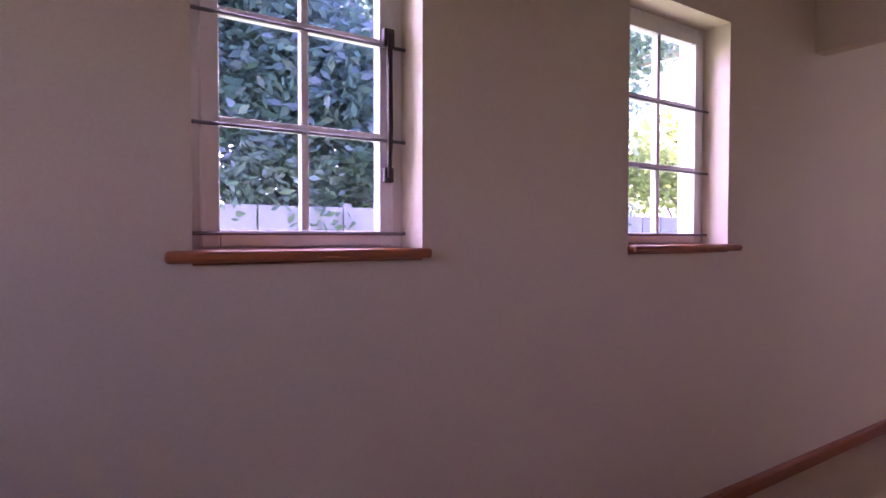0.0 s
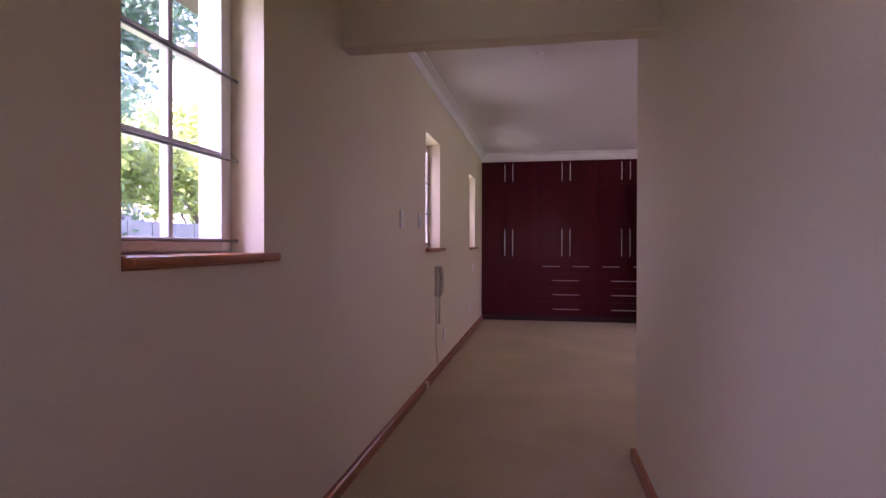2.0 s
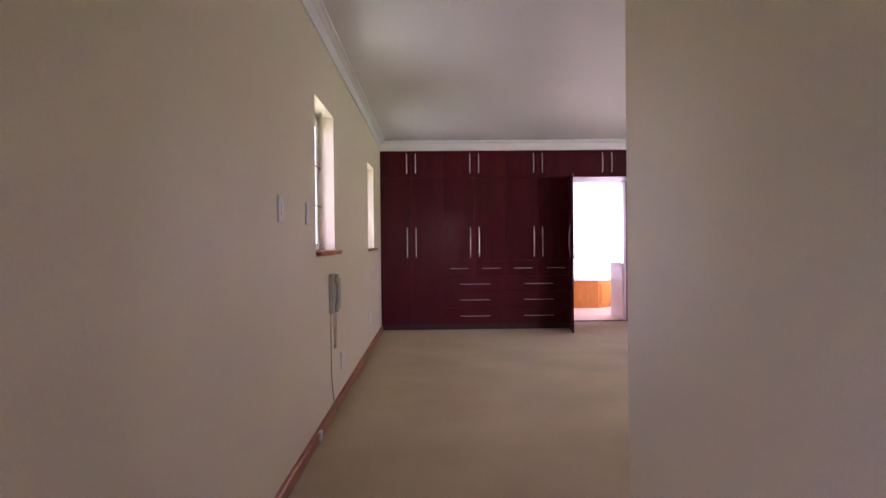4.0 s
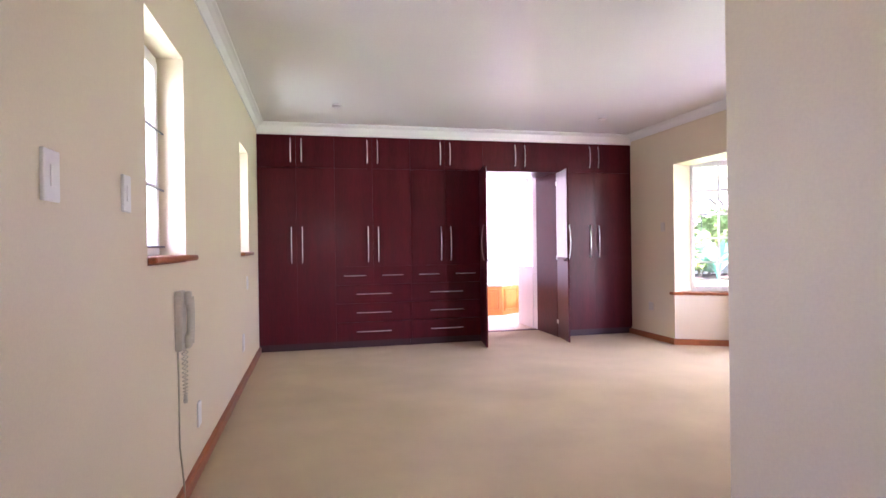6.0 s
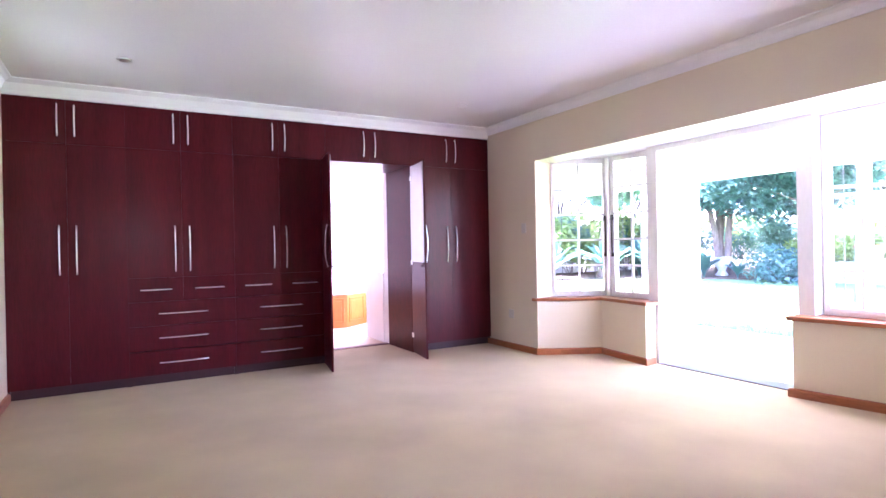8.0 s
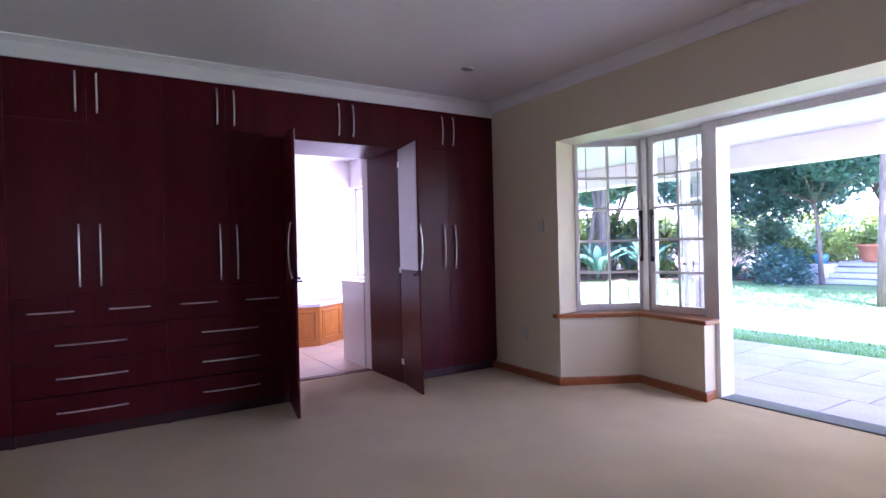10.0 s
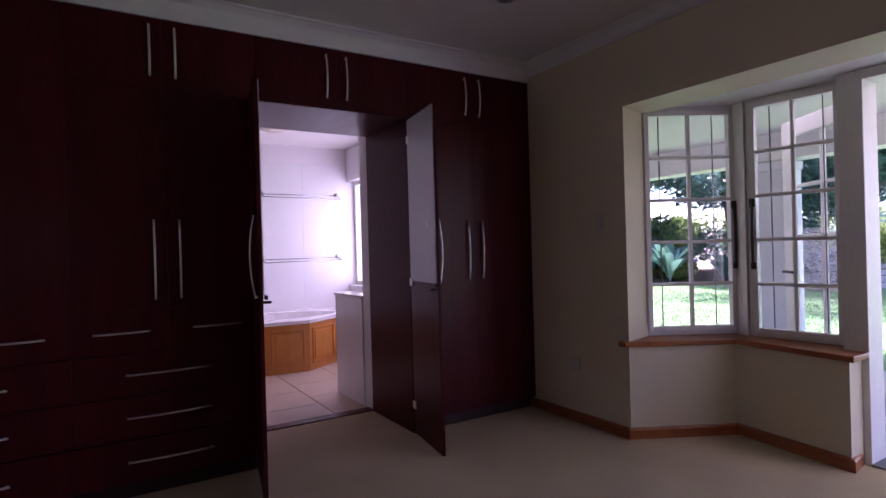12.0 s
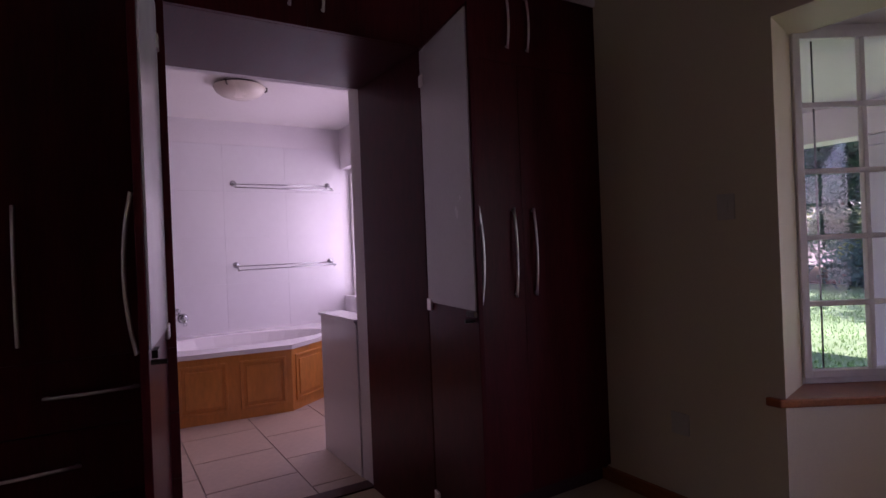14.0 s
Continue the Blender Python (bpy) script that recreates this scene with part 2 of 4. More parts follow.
# ---- the rooms ----
NORTH, SOUTH, HALL, CLOSET, CEIL = 1.312, -3.43, -0.15, 9.35, 2.63
WINDOWS = [(0.15, 0.765, 0.09, 0.78), (1.665, 2.33, 1.665, 2.39), (5.045, 5.70, 5.03, 5.82), (7.83, 8.47, 7.82, 8.585)]
SILL, HEAD = 1.158, 2.13
wall_with_holes("wall_north", -2.6, 13.2, NORTH, NORTH + 0.25, CEIL + 0.1, [(a, b, SILL - 0.035, HEAD) for a, b, _, _ in WINDOWS], PLASTER, "cream painted plaster wall with deep window reveals")
structure("wall_hall", boxed(1.0, HALL - 0.2, 0, 3.72, HALL, CEIL + 0.1, bevel=0.006), PLASTER, "cream painted plaster wall of the passage", "wall")
structure("wall_west", boxed(3.52, SOUTH - 0.2, 0, 3.72, HALL - 0.2, CEIL + 0.1), PLASTER, "cream painted plaster wall", "wall")
structure("wall_lobby_east", boxed(0.8, -2.6, 0, 1.0, HALL, CEIL + 0.1), PLASTER, "plain cream wall closing the lobby", "wall")
structure("wall_lobby_south", boxed(-2.6, -2.8, 0, 1.0, -2.6, CEIL + 0.1), PLASTER, "plain cream wall closing the lobby", "wall")
# The opening is added, out of view, to let light in from the west.
bm = boxed(-2.8, -2.8, 0, -2.6, -0.8, CEIL + 0.1)
box(bm, -2.8, 0.6, 0, -2.6, NORTH + 0.25, CEIL + 0.1)
box(bm, -2.8, -0.8, 0, -2.6, 0.6, 1.158)
box(bm, -2.8, -0.8, 2.13, -2.6, 0.6, CEIL + 0.1)
structure("wall_lobby_west", bm, PLASTER, "plain cream wall closing the lobby, with an added window opening", "wall")
structure("beam", boxed(3.085, HALL, 2.13, 3.2, NORTH, CEIL + 0.1, bevel=0.006), PLASTER, "plastered beam across the passage", "beam")

# south wall with the bay opening
bm = bmesh.new()
prism(bm, [(8.45, SOUTH), (10.0, SOUTH), (10.0, SOUTH - 0.32), (8.53, SOUTH - 0.32)], 0, 2.115)
prism(bm, [(5.05, SOUTH), (3.72, SOUTH), (3.72, SOUTH - 0.32), (4.97, SOUTH - 0.32)], 0, 2.115)
box(bm, 3.72, SOUTH - 0.32, 2.115, 10.0, SOUTH, CEIL + 0.1)
structure("wall_south", bm, PLASTER, "cream painted plaster wall with a wide bay opening", "wall")
structure("bay_soffit", boxed(4.95, -4.36, 2.152, 8.62, SOUTH - 0.32, 2.30), CORNICE, "white painted soffit of the bay", "ceiling")

LEFT_DADO = [(8.455, SOUTH - 0.004), (8.115, -4.05), (7.44, -3.95), (7.44, -4.28), (8.21, -4.30), (8.60, -3.755), (8.53, -3.70)]
RIGHT_DADO = [(13.5 - x, y) for x, y in LEFT_DADO]
structure("bay_dado_1", prism(bmesh.new(), LEFT_DADO, 0, 0.58), PLASTER, "low cream plaster wall under the bay window", "wall")
structure("bay_dado_2", prism(bmesh.new(), RIGHT_DADO, 0, 0.58), PLASTER, "low cream plaster wall under the bay window", "wall")
LEFT_SILL = [(8.515, SOUTH + 0.028), (8.455, SOUTH + 0.028), (8.09, -4.01), (7.405, -3.915), (7.405, -4.095), (7.46, -4.27), (8.19, -4.27), (8.535, -3.755), (8.458, SOUTH - 0.01), (8.46, SOUTH + 0.002), (8.515, SOUTH + 0.002)]
for k, pts in enumerate((LEFT_SILL, [(13.5 - x, y) for x, y in LEFT_SILL])):
    tagged(mesh_object(f"window_sill_{k + 1}", prism(bmesh.new(), pts, 0.582, 0.616, bevel=0.006), PINE), "orange varnished wooden sill board in the bay", "window sill", kind="structure")

# closet back wall with the doorway to the bathroom, and the bathroom's walls
bm = bmesh.new()
box(bm, 10.03, -1.40, 0, 10.19, NORTH, CEIL + 0.1)
box(bm, 10.03, SOUTH - 0.32, 0, 10.19, -2.375, CEIL + 0.1)
box(bm, 10.03, -2.375, 2.16, 10.19, -1.40, CEIL + 0.1)
structure("wall_bathroom_west", bm, BATH_PAINT, "white painted wall with the bathroom doorway", "wall")
structure("wall_bathroom_east", boxed(12.96, -3.75, 0, 13.2, NORTH, CEIL + 0.1), PALE_GROUT, "tiled bathroom wall behind the bath", "wall")
wall_bs = wall_with_holes("wall_bathroom_south", 10.19, 12.96, -3.65, -3.40, CEIL + 0.1, [(11.0, 12.955, 0.80, 2.16)], BATH_PAINT, "white bathroom wall with a wide window")
structure("ceiling_bathroom", boxed(10.19, -3.65, 2.58, 12.96, NORTH, 2.75), CEILING, "white painted bathroom ceiling", "ceiling")
structure("ceiling", boxed(-2.8, SOUTH - 0.4, CEIL, 10.03, NORTH + 0.25, CEIL + 0.15), CEILING, "white painted ceiling", "ceiling")
structure("floor", boxed(-2.8, -4.30, -0.2, 10.08, NORTH + 0.25, 0), CARPET, "beige wall-to-wall carpet", "carpet")
structure("floor_bathroom", boxed(10.08, -3.65, -0.2, 12.96, NORTH, -0.006), GROUT, "grouted bed of the tiled bathroom floor", "floor")
structure("threshold_1", boxed(10.03, -2.375, -0.002, 10.13, -1.40, 0.008, bevel=0.003), MAHOGANY, "reddish wooden threshold strip", "threshold")
# Unseen slab; its overhangs are made wide to keep direct sun out.
structure("roof", boxed(-6.0, -4.5, 2.80, 13.6, 2.75, 2.92), ROOF_TILE, "unseen flat slab over the house, stretched to block direct sun", "roof")


def moulding(name, line, profile, mat, label):
    """A strip with a profile of (out, z) swept along a line in plan; out is to the left of the line."""
    bm, rings = bmesh.new(), []
    pts = [Vector(p) for p in line]
    for i, p in enumerate(pts):
        a = (p - pts[i - 1]).normalized() if i else (pts[1] - p).normalized()
        b = (pts[i + 1] - p).normalized() if i < len(pts) - 1 else a
        na, nb = Vector((-a.y, a.x)), Vector((-b.y, b.x))
        n = (na + nb).normalized()
        n /= max(n.dot(na), 0.3)
        rings.append([bm.verts.new((p.x + n.x * o, p.y + n.y * o, z)) for o, z in profile])
    for a, b in zip(rings, rings[1:]):
        for k in range(len(profile)):
            bm.faces.new((a[k], a[(k + 1) % len(profile)], b[(k + 1) % len(profile)], b[k]))
    bm.faces.new(rings[0])
    bm.faces.new(rings[-1])
    return structure(name, bm, mat, label, "moulding")


COVE = [(0.0, CEIL - 0.085), (0.012, CEIL - 0.085), (0.016, CEIL - 0.065), (0.035, CEIL - 0.03), (0.065, CEIL - 0.014), (0.085, CEIL - 0.010), (0.085, CEIL + 0.002), (0.0, CEIL + 0.002)]
HIGH_COVE = [(0.0, 2.502), (0.014, 2.502), (0.018, 2.535), (0.035, CEIL - 0.035), (0.065, CEIL - 0.014), (0.085, CEIL - 0.010), (0.085, CEIL + 0.002), (0.0, CEIL + 0.002)]
moulding("cornice_closet", [(CLOSET + 0.004, SOUTH), (CLOSET + 0.004, NORTH)], HIGH_COVE, CORNICE, "white coved plaster cornice above the wardrobes")
moulding("cornice", [(CLOSET, NORTH), (3.2, NORTH)], COVE, CORNICE, "white coved plaster cornice")
moulding("cornice_south", [(3.72, SOUTH), (CLOSET, SOUTH)], COVE, CORNICE, "white coved plaster cornice")
moulding("cornice_west", [(3.72, HALL - 0.2), (3.72, SOUTH)], COVE, CORNICE, "white coved plaster cornice")
SKIRT = [(0.0, -0.002), (0.024, -0.002), (0.024, 0.056), (0.017, 0.066), (0.0, 0.068)]
moulding("baseboard_north", [(9.36, NORTH), (-2.6, NORTH)], SKIRT, PINE, "orange varnished wooden baseboard")
moulding("baseboard_hall", [(1.0, HALL), (3.72, HALL), (3.72, SOUTH), (5.05, SOUTH)][::-1], [(-o, z) for o, z in SKIRT], PINE, "orange varnished wooden baseboard")
moulding("baseboard_bay", [(7.46, -4.08), (7.44, -3.95), (8.115, -4.05), (8.455, SOUTH), (9.40, SOUTH)], SKIRT, PINE, "orange varnished wooden baseboard round the bay")
moulding("baseboard_bay_west", [(4.3, SOUTH), (5.045, SOUTH), (5.385, -4.05), (6.06, -3.95), (6.04, -4.08)], SKIRT, PINE, "orange varnished wooden baseboard round the bay")


# ---- windows ----
def pull(bm, z0, z1, x, y, out, axis="z"):
    """A bowed bar handle; out is the signed depth of the bow along y."""
    pts = []
    for k in range(9):
        f = k / 8
        pts.append((f, 4 * f * (1 - f)))
    if axis == "z":
        return tube(bm, [(x, y, z0)] + [(x, y + out * (0.35 + 0.65 * b), z0 + (z1 - z0) * f) for f, b in pts] + [(x, y, z1)], 0.0055, 6)
    return tube(bm, [(z0, y, x)] + [(z0 + (z1 - z0) * f, y + out * (0.35 + 0.65 * b), x) for f, b in pts] + [(z1, y, x)], 0.0055, 6)


def ring(bm, x0, z0, x1, z1, w, y0, y1, bevel=0.004):
    """Four rails round a rectangle, mitred by butting."""
    box(bm, x0, y0, z0, x0 + w, y1, z1, bevel)
    box(bm, x1 - w, y0, z0, x1, y1, z1, bevel)
    box(bm, x0 + w, y0, z0, x1 - w, y1, z0 + w, bevel)
    box(bm, x0 + w, y0, z1 - w, x1 - w, y1, z1, bevel)
    return bm


def casement(name, m, w, h, cols, rows, stay, label, rods, outer=0.045, sash=0.045):
    """A casement seen from inside: x to the right, y outwards, z up from its lower left corner. stay: 'l', 'r' or ''."""
    win = thing(name, m, label, "window", kind="structure")
    part("window_frame", ring(bmesh.new(), 0, 0, w, h, outer, 0, 0.09), WHITE_WOOD, win)
    a, b, c, d = outer - 0.008, outer - 0.008, w - outer + 0.008, h - outer + 0.008
    sh = part("sash", ring(bmesh.new(), a, b, c, d, sash, -0.014, 0.03), WHITE_WOOD, win)
    gx0, gz0, gx1, gz1 = a + sash, b + sash, c - sash, d - sash
    for k in range(1, cols):
        x = gx0 + (gx1 - gx0) * k / cols
        part("glazing_bar", boxed(x - 0.011, -0.008, gz0, x + 0.011, 0.022, gz1, bevel=0.004), WHITE_WOOD, win)
    for k in range(1, rows):
        z = gz0 + (gz1 - gz0) * k / rows
        part("glazing_bar", boxed(gx0, -0.010, z - 0.011, gx1, 0.020, z + 0.011, bevel=0.004), WHITE_WOOD, win)
    for i in range(cols):
        for j in range(rows):
            x, z = gx0 + (gx1 - gx0) * i / cols, gz0 + (gz1 - gz0) * j / rows
            pane = part("pane", boxed(x + 0.003, 0.004, z + 0.003, x + (gx1 - gx0) / cols - 0.003, 0.008, z + (gz1 - gz0) / rows - 0.003), GLASS, win)
            pane.visible_shadow = False
    for f in rods:
        if rows < 4:
            z = gz0 + (gz1 - gz0) * f
            part("burglar_bar", tube(bmesh.new(), [(0.004, -0.026, z), (w - 0.004, -0.026, z)], 0.005, 6), BAR, win, "thin grey iron burglar bar")
        else:
            x = gx0 + (gx1 - gx0) * f
            part("burglar_bar", tube(bmesh.new(), [(x, 0.045, 0.02), (x, 0.045, h - 0.02)], 0.004, 6), BAR, win, "thin grey iron burglar bar")
    if stay:
        x = (c - sash / 2) if stay == "r" else (a + sash / 2)
        z = h * (0.295 if rows > 3 else 0.24)
        bm = tube(bmesh.new(), [(x, -0.03, z), (x, -0.036, z + 0.14), (x, -0.034, z + 0.28), (x, -0.03, z + 0.42)], [0.008, 0.010, 0.009, 0.011], 8)
        box(bm, x - 0.016, -0.032, z - 0.015, x + 0.016, -0.012, z + 0.03, 0.004)
        box(bm, x - 0.018, -0.034, z + 0.385, x + 0.018, -0.012, z + 0.44, 0.004)
        part("fastener", bm, BRONZE, win, "dark bronze casement fastener")
    return win


for k, (a, b, s0, s1) in enumerate(WINDOWS):
    win = casement(f"window_{k + 1}", pose(a, NORTH + 0.124, SILL - 0.032), b - a, HEAD - SILL + 0.032, 2, 3, "r" if k == 0 else "", "white wooden six-pane casement with burglar bars", (-0.01, 0.318, 0.65))
    bm = boxed(s0, NORTH - 0.038, SILL - 0.028, s1, NORTH - 0.001, SILL + 0.001, bevel=0.010)
    box(bm, a + 0.001, NORTH - 0.002, SILL - 0.034, b - 0.001, NORTH + 0.122, SILL + 0.001)
    bmesh.ops.translate(bm, verts=bm.verts, vec=(-a, -NORTH - 0.124, -SILL + 0.032))
    part("window_sill", bm, PINE, win, "orange varnished wooden sill")


# Unseen casement for the added opening that lights the lobby end.
casement("window_lobby_added", pose(-2.72, -0.8, SILL, 0, 0, 90), 1.4, HEAD - SILL, 4, 3, "", "added white casement, out of view, letting light into the lobby", (-0.01, 0.318, 0.65))


def along(a, b, z):
    """The pose of a window whose lower corners, seen from inside, are a (left) and b (right)."""
    return pose(a[0], a[1], z, 0, 0, math.degrees(math.atan2(b[1] - a[1], b[0] - a[0])))


def span(a, b):
    return math.hypot(b[0] - a[0], b[1] - a[1])


BAY = [((8.53, -3.685), (8.185, -4.245), "r"), ((8.09, -4.18), (7.53, -4.215), "l"), ((5.97, -4.215), (5.41, -4.18), ""), ((5.315, -4.245), (4.97, -3.685), "")]
for k, (a, b, stay) in enumerate(BAY):
    casement(f"window_bay_{k + 1}", along(a, b, 0.617), span(a, b), 1.534, 2, 5, stay, "white wooden ten-pane bay casement with thin burglar bars", (0.16, 0.84), outer=0.034, sash=0.034)
for name, flip in (("bay_post_1", False), ("bay_post_2", True)):
    bm = prism(bmesh.new(), [(13.5 - x if flip else x, y) for x, y in [(8.185, -4.205), (8.095, -4.165), (8.095, -4.30), (8.26, -4.30)]], 0.617, 2.151, bevel=0.004)
    structure(name, bm, WHITE_WOOD, "white painted post between the bay windows", "post")

# garden doorway frame and the opened leaf
bm = bmesh.new()
for x0, x1 in ((7.405, 7.528), (5.972, 6.095)):
    box(bm, x0, -4.28, 0.0, x1, -4.10, 2.151, 0.004)
box(bm, 6.095, -4.28, 2.096, 7.405, -4.10, 2.151, 0.004)
structure("door_frame_garden", bm, WHITE_WOOD, "white painted wooden frame of the garden doorway", "door frame")
structure("threshold_garden", boxed(6.095, -4.28, -0.01, 7.405, -4.09, 0.012, bevel=0.004), BAR, "thin metal threshold of the garden doorway", "threshold")


def french_leaf(name, m, w, h):
    d = thing(name, m, "white glazed garden door standing wide open", "door", kind="structure")
    bm = bmesh.new()
    box(bm, 0, 0, 0, 0.10, 0.042, h, 0.004)
    box(bm, w - 0.10, 0, 0, w, 0.042, h, 0.004)
    box(bm, 0.10, 0, 0, w - 0.10, 0.042, 0.22, 0.004)
    box(bm, 0.10, 0, h - 0.11, w - 0.10, 0.042, h, 0.004)
    part("stile_and_rail", bm, WHITE_WOOD, d)
    rows, z0, z1 = 5, 0.22, h - 0.11
    part("glazing_bar", boxed(w / 2 - 0.012, 0.006, z0, w / 2 + 0.012, 0.036, z1, bevel=0.004), WHITE_WOOD, d)
    for k in range(1, rows):
        z = z0 + (z1 - z0) * k / rows
        part("glazing_bar", boxed(0.10, 0.008, z - 0.012, w - 0.10, 0.034, z + 0.012, bevel=0.004), WHITE_WOOD, d)
    for i in range(2):
        for k in range(rows):
            x, z = 0.10 + (w - 0.2) / 2 * i, z0 + (z1 - z0) * k / rows
            p = part("pane", boxed(x + 0.004, 0.018, z + 0.004, x + (w - 0.2) / 2 - 0.004, 0.023, z + (z1 - z0) / rows - 0.004), GLASS, d)
            p.visible_shadow = False
    part("door_handle", tube(bmesh.new(), [(w - 0.05, 0.042, 1.0), (w - 0.05, 0.085, 1.0), (w - 0.16, 0.085, 1.0)], 0.009, 8), BRONZE, d)
    return d


french_leaf("door_garden_1", pose(7.43, -4.30, 0.015, 0, 0, -33), 0.80, 2.04)
french_leaf("door_garden_2", pose(6.07, -4.30, 0.015, 0, 0, -152), 0.66, 2.04)


# ---- fitted wardrobes ----
TOP, UPPER, PLINTH = 2.50, 2.125, 0.085


def leaf_panel(parent, y0, y1, z0, z1, handle, name="door"):
    """One flat door at the wardrobe's face (x = 0, the room is at -x). handle: (y, z0, z1)."""
    d = part(name, boxed(-0.018, y0 + 0.0005, z0 + 0.0005, 0.002, y1 - 0.0005, z1 - 0.0005, bevel=0.0006), MAHOGANY, parent)
    if handle:
        y, h0, h1 = handle
        bm = tube(bmesh.new(), [(-0.017, y, h0 + 0.012)] + [(-0.030 - 0.016 * 4 * f * (1 - f), y, h0 + (h1 - h0) * f) for f in [k / 8 for k in range(9)]] + [(-0.017, y, h1 - 0.012)], 0.0062, 8)
        part("handle", bm, STEEL, d, "bowed brushed-steel bar handle", True)
    return d


def drawer(parent, y0, y1, z0, z1, hy0, hy1):
    d = part("drawer", boxed(-0.018, y0 + 0.0005, z0 + 0.0005, 0.002, y1 - 0.0005, z1 - 0.0005, bevel=0.0006), MAHOGANY, parent)
    zm = (z0 + z1) / 2
    bm = tube(bmesh.new(), [(-0.017, hy0 + 0.012, zm)] + [(-0.030 - 0.014 * 4 * f * (1 - f), hy0 + (hy1 - hy0) * f, zm) for f in [k / 8 for k in range(9)]] + [(-0.017, hy1 - 0.012, zm)], 0.0056, 8)
    part("handle", bm, STEEL, d, "bowed brushed-steel bar handle", True)


def wardrobe(y_hi, y_lo, mid, drawers, label):
    """A floor-to-ceiling unit; its base is at its corner nearest the north wall."""
    u = thing("wardrobe", pose(CLOSET + 0.018, y_hi, 0), label, "wardrobe", "fitted wardrobes along the wall")
    w, c = y_hi - y_lo, mid - y_hi
    bm = bmesh.new()
    for a in (-0.018, -w):
        box(bm, 0.003, a, 0, 0.62, a + 0.018, TOP)
    for z in (PLINTH, UPPER - 0.01, TOP - 0.018):
        box(bm, 0.003, -w + 0.018, z, 0.62, -0.018, z + 0.018)
    box(bm, 0.60, -w + 0.018, PLINTH + 0.018, 0.62, -0.018, UPPER - 0.01)
    part("carcass", bm, CARCASS, u)
    part("plinth", boxed(0.022, -w + 0.018, 0.0, 0.04, -0.018, PLINTH), CARCASS, u)
    z0 = 0.965 if drawers else PLINTH
    for y0, y1, hy in ((c, 0, c + 0.06), (-w, c, c - 0.062)):
        leaf_panel(u, y0, y1, z0, UPPER, (hy, 1.02, 1.435))
        leaf_panel(u, y0, y1, UPPER, TOP, (hy, 2.19, 2.458), "upper_door")
    if drawers:
        for y0, y1 in ((c, 0), (-w, c)):
            m = (y0 + y1) / 2
            drawer(u, y0, y1, 0.75, 0.965, m - 0.125, m + 0.125)
        for z in (0.53, 0.31, PLINTH):
            drawer(u, -w, 0, z, z + 0.218, c - 0.205, c + 0.205)
    return u


wardrobe(NORTH - 0.002, 0.445, 0.88, False, "dark mahogany fitted wardrobe with long doors and steel handles")
wardrobe(0.445, -0.455, 0.0, True, "dark mahogany fitted wardrobe with drawers and steel handles")
wardrobe(-0.455, -1.375, -0.89, True, "dark mahogany fitted wardrobe with drawers beside the bathroom doorway")
wardrobe(-2.365, -3.428, -2.89, False, "dark mahogany fitted wardrobe with long doors beside the bay wall")

over = thing("overhead_cupboard", pose(CLOSET + 0.018, -1.375, 0), "dark mahogany overhead cupboard bridging the bathroom doorway", "cupboard", "fitted wardrobes along the wall")
bm = bmesh.new()
box(bm, 0.003, -0.99, UPPER, 0.662, 0, UPPER + 0.02)
box(bm, 0.003, -0.99, TOP - 0.018, 0.62, 0, TOP)
part("carcass", bm, MAHOGANY, over)
leaf_panel(over, -0.495, 0, UPPER, TOP, (-0.425, 2.19, 2.458), "upper_door")
leaf_panel(over, -0.99, -0.495, UPPER, TOP, (-0.555, 2.19, 2.458), "upper_door")
for name, y0 in (("jamb_lining_1", -1.377), ("jamb_lining_2", -2.385)):
    structure(name, boxed(CLOSET + 0.021, y0, 0, 10.03, y0 + 0.022, UPPER, bevel=0.002), MAHOGANY, "dark mahogany lining of the bathroom passage", "panel")


def closet_door(m, w, side, label):
    """An opened leaf: x from the hinge to the tip; side is the sign of y on which its inner face lies."""
    d = thing("bathroom_door", m, label, "door", "pair of doors to the bathroom")
    part("leaf", boxed(0, -0.010, 0.012, w, 0.010, UPPER - 0.004, bevel=0.002), MAHOGANY, d)
    part("inset_panel", boxed(0.012, side * 0.0102, 1.035, w - 0.012, side * 0.0165, UPPER - 0.02, bevel=0.001), PALE_PANEL, d, "pale grey upper panel")
    h = bmesh.new()
    tube(h, [(w - 0.05, -side * 0.009, 1.032)] + [(w - 0.05, -side * (0.022 + 0.022 * 4 * f * (1 - f)), 1.02 + 0.415 * f) for f in [k / 8 for k in range(9)]] + [(w - 0.05, -side * 0.009, 1.423)], 0.0062, 8)
    part("handle", h, STEEL, d, "bowed brushed-steel bar handle", True)
    k = boxed(w - 0.06, side * 0.017, 1.015, w + 0.006, side * 0.032, 1.035, bevel=0.002)
    tube(k, [(w - 0.03, side * 0.012, 1.0), (w - 0.03, side * 0.05, 1.0)], 0.007, 8)
    part("latch", k, BRONZE, d, "small dark latch")
    for z in (0.18, 1.0, 1.95):
        part("hinge", boxed(0.004, side * 0.0105, z, 0.05, side * 0.022, z + 0.05, bevel=0.003), STEEL, d)
    return d


closet_door(pose(CLOSET + 0.008, -1.337, 0, 0, 0, 180 - math.degrees(math.atan2(0.085, 0.49))), 0.505, 1, "dark mahogany door standing open beside the drawers")
closet_door(pose(CLOSET + 0.008, -2.372, 0, 0, 0, 180 - math.degrees(math.atan2(0.078, 0.465))), 0.487, -1, "dark mahogany door with pale upper panel standing open")

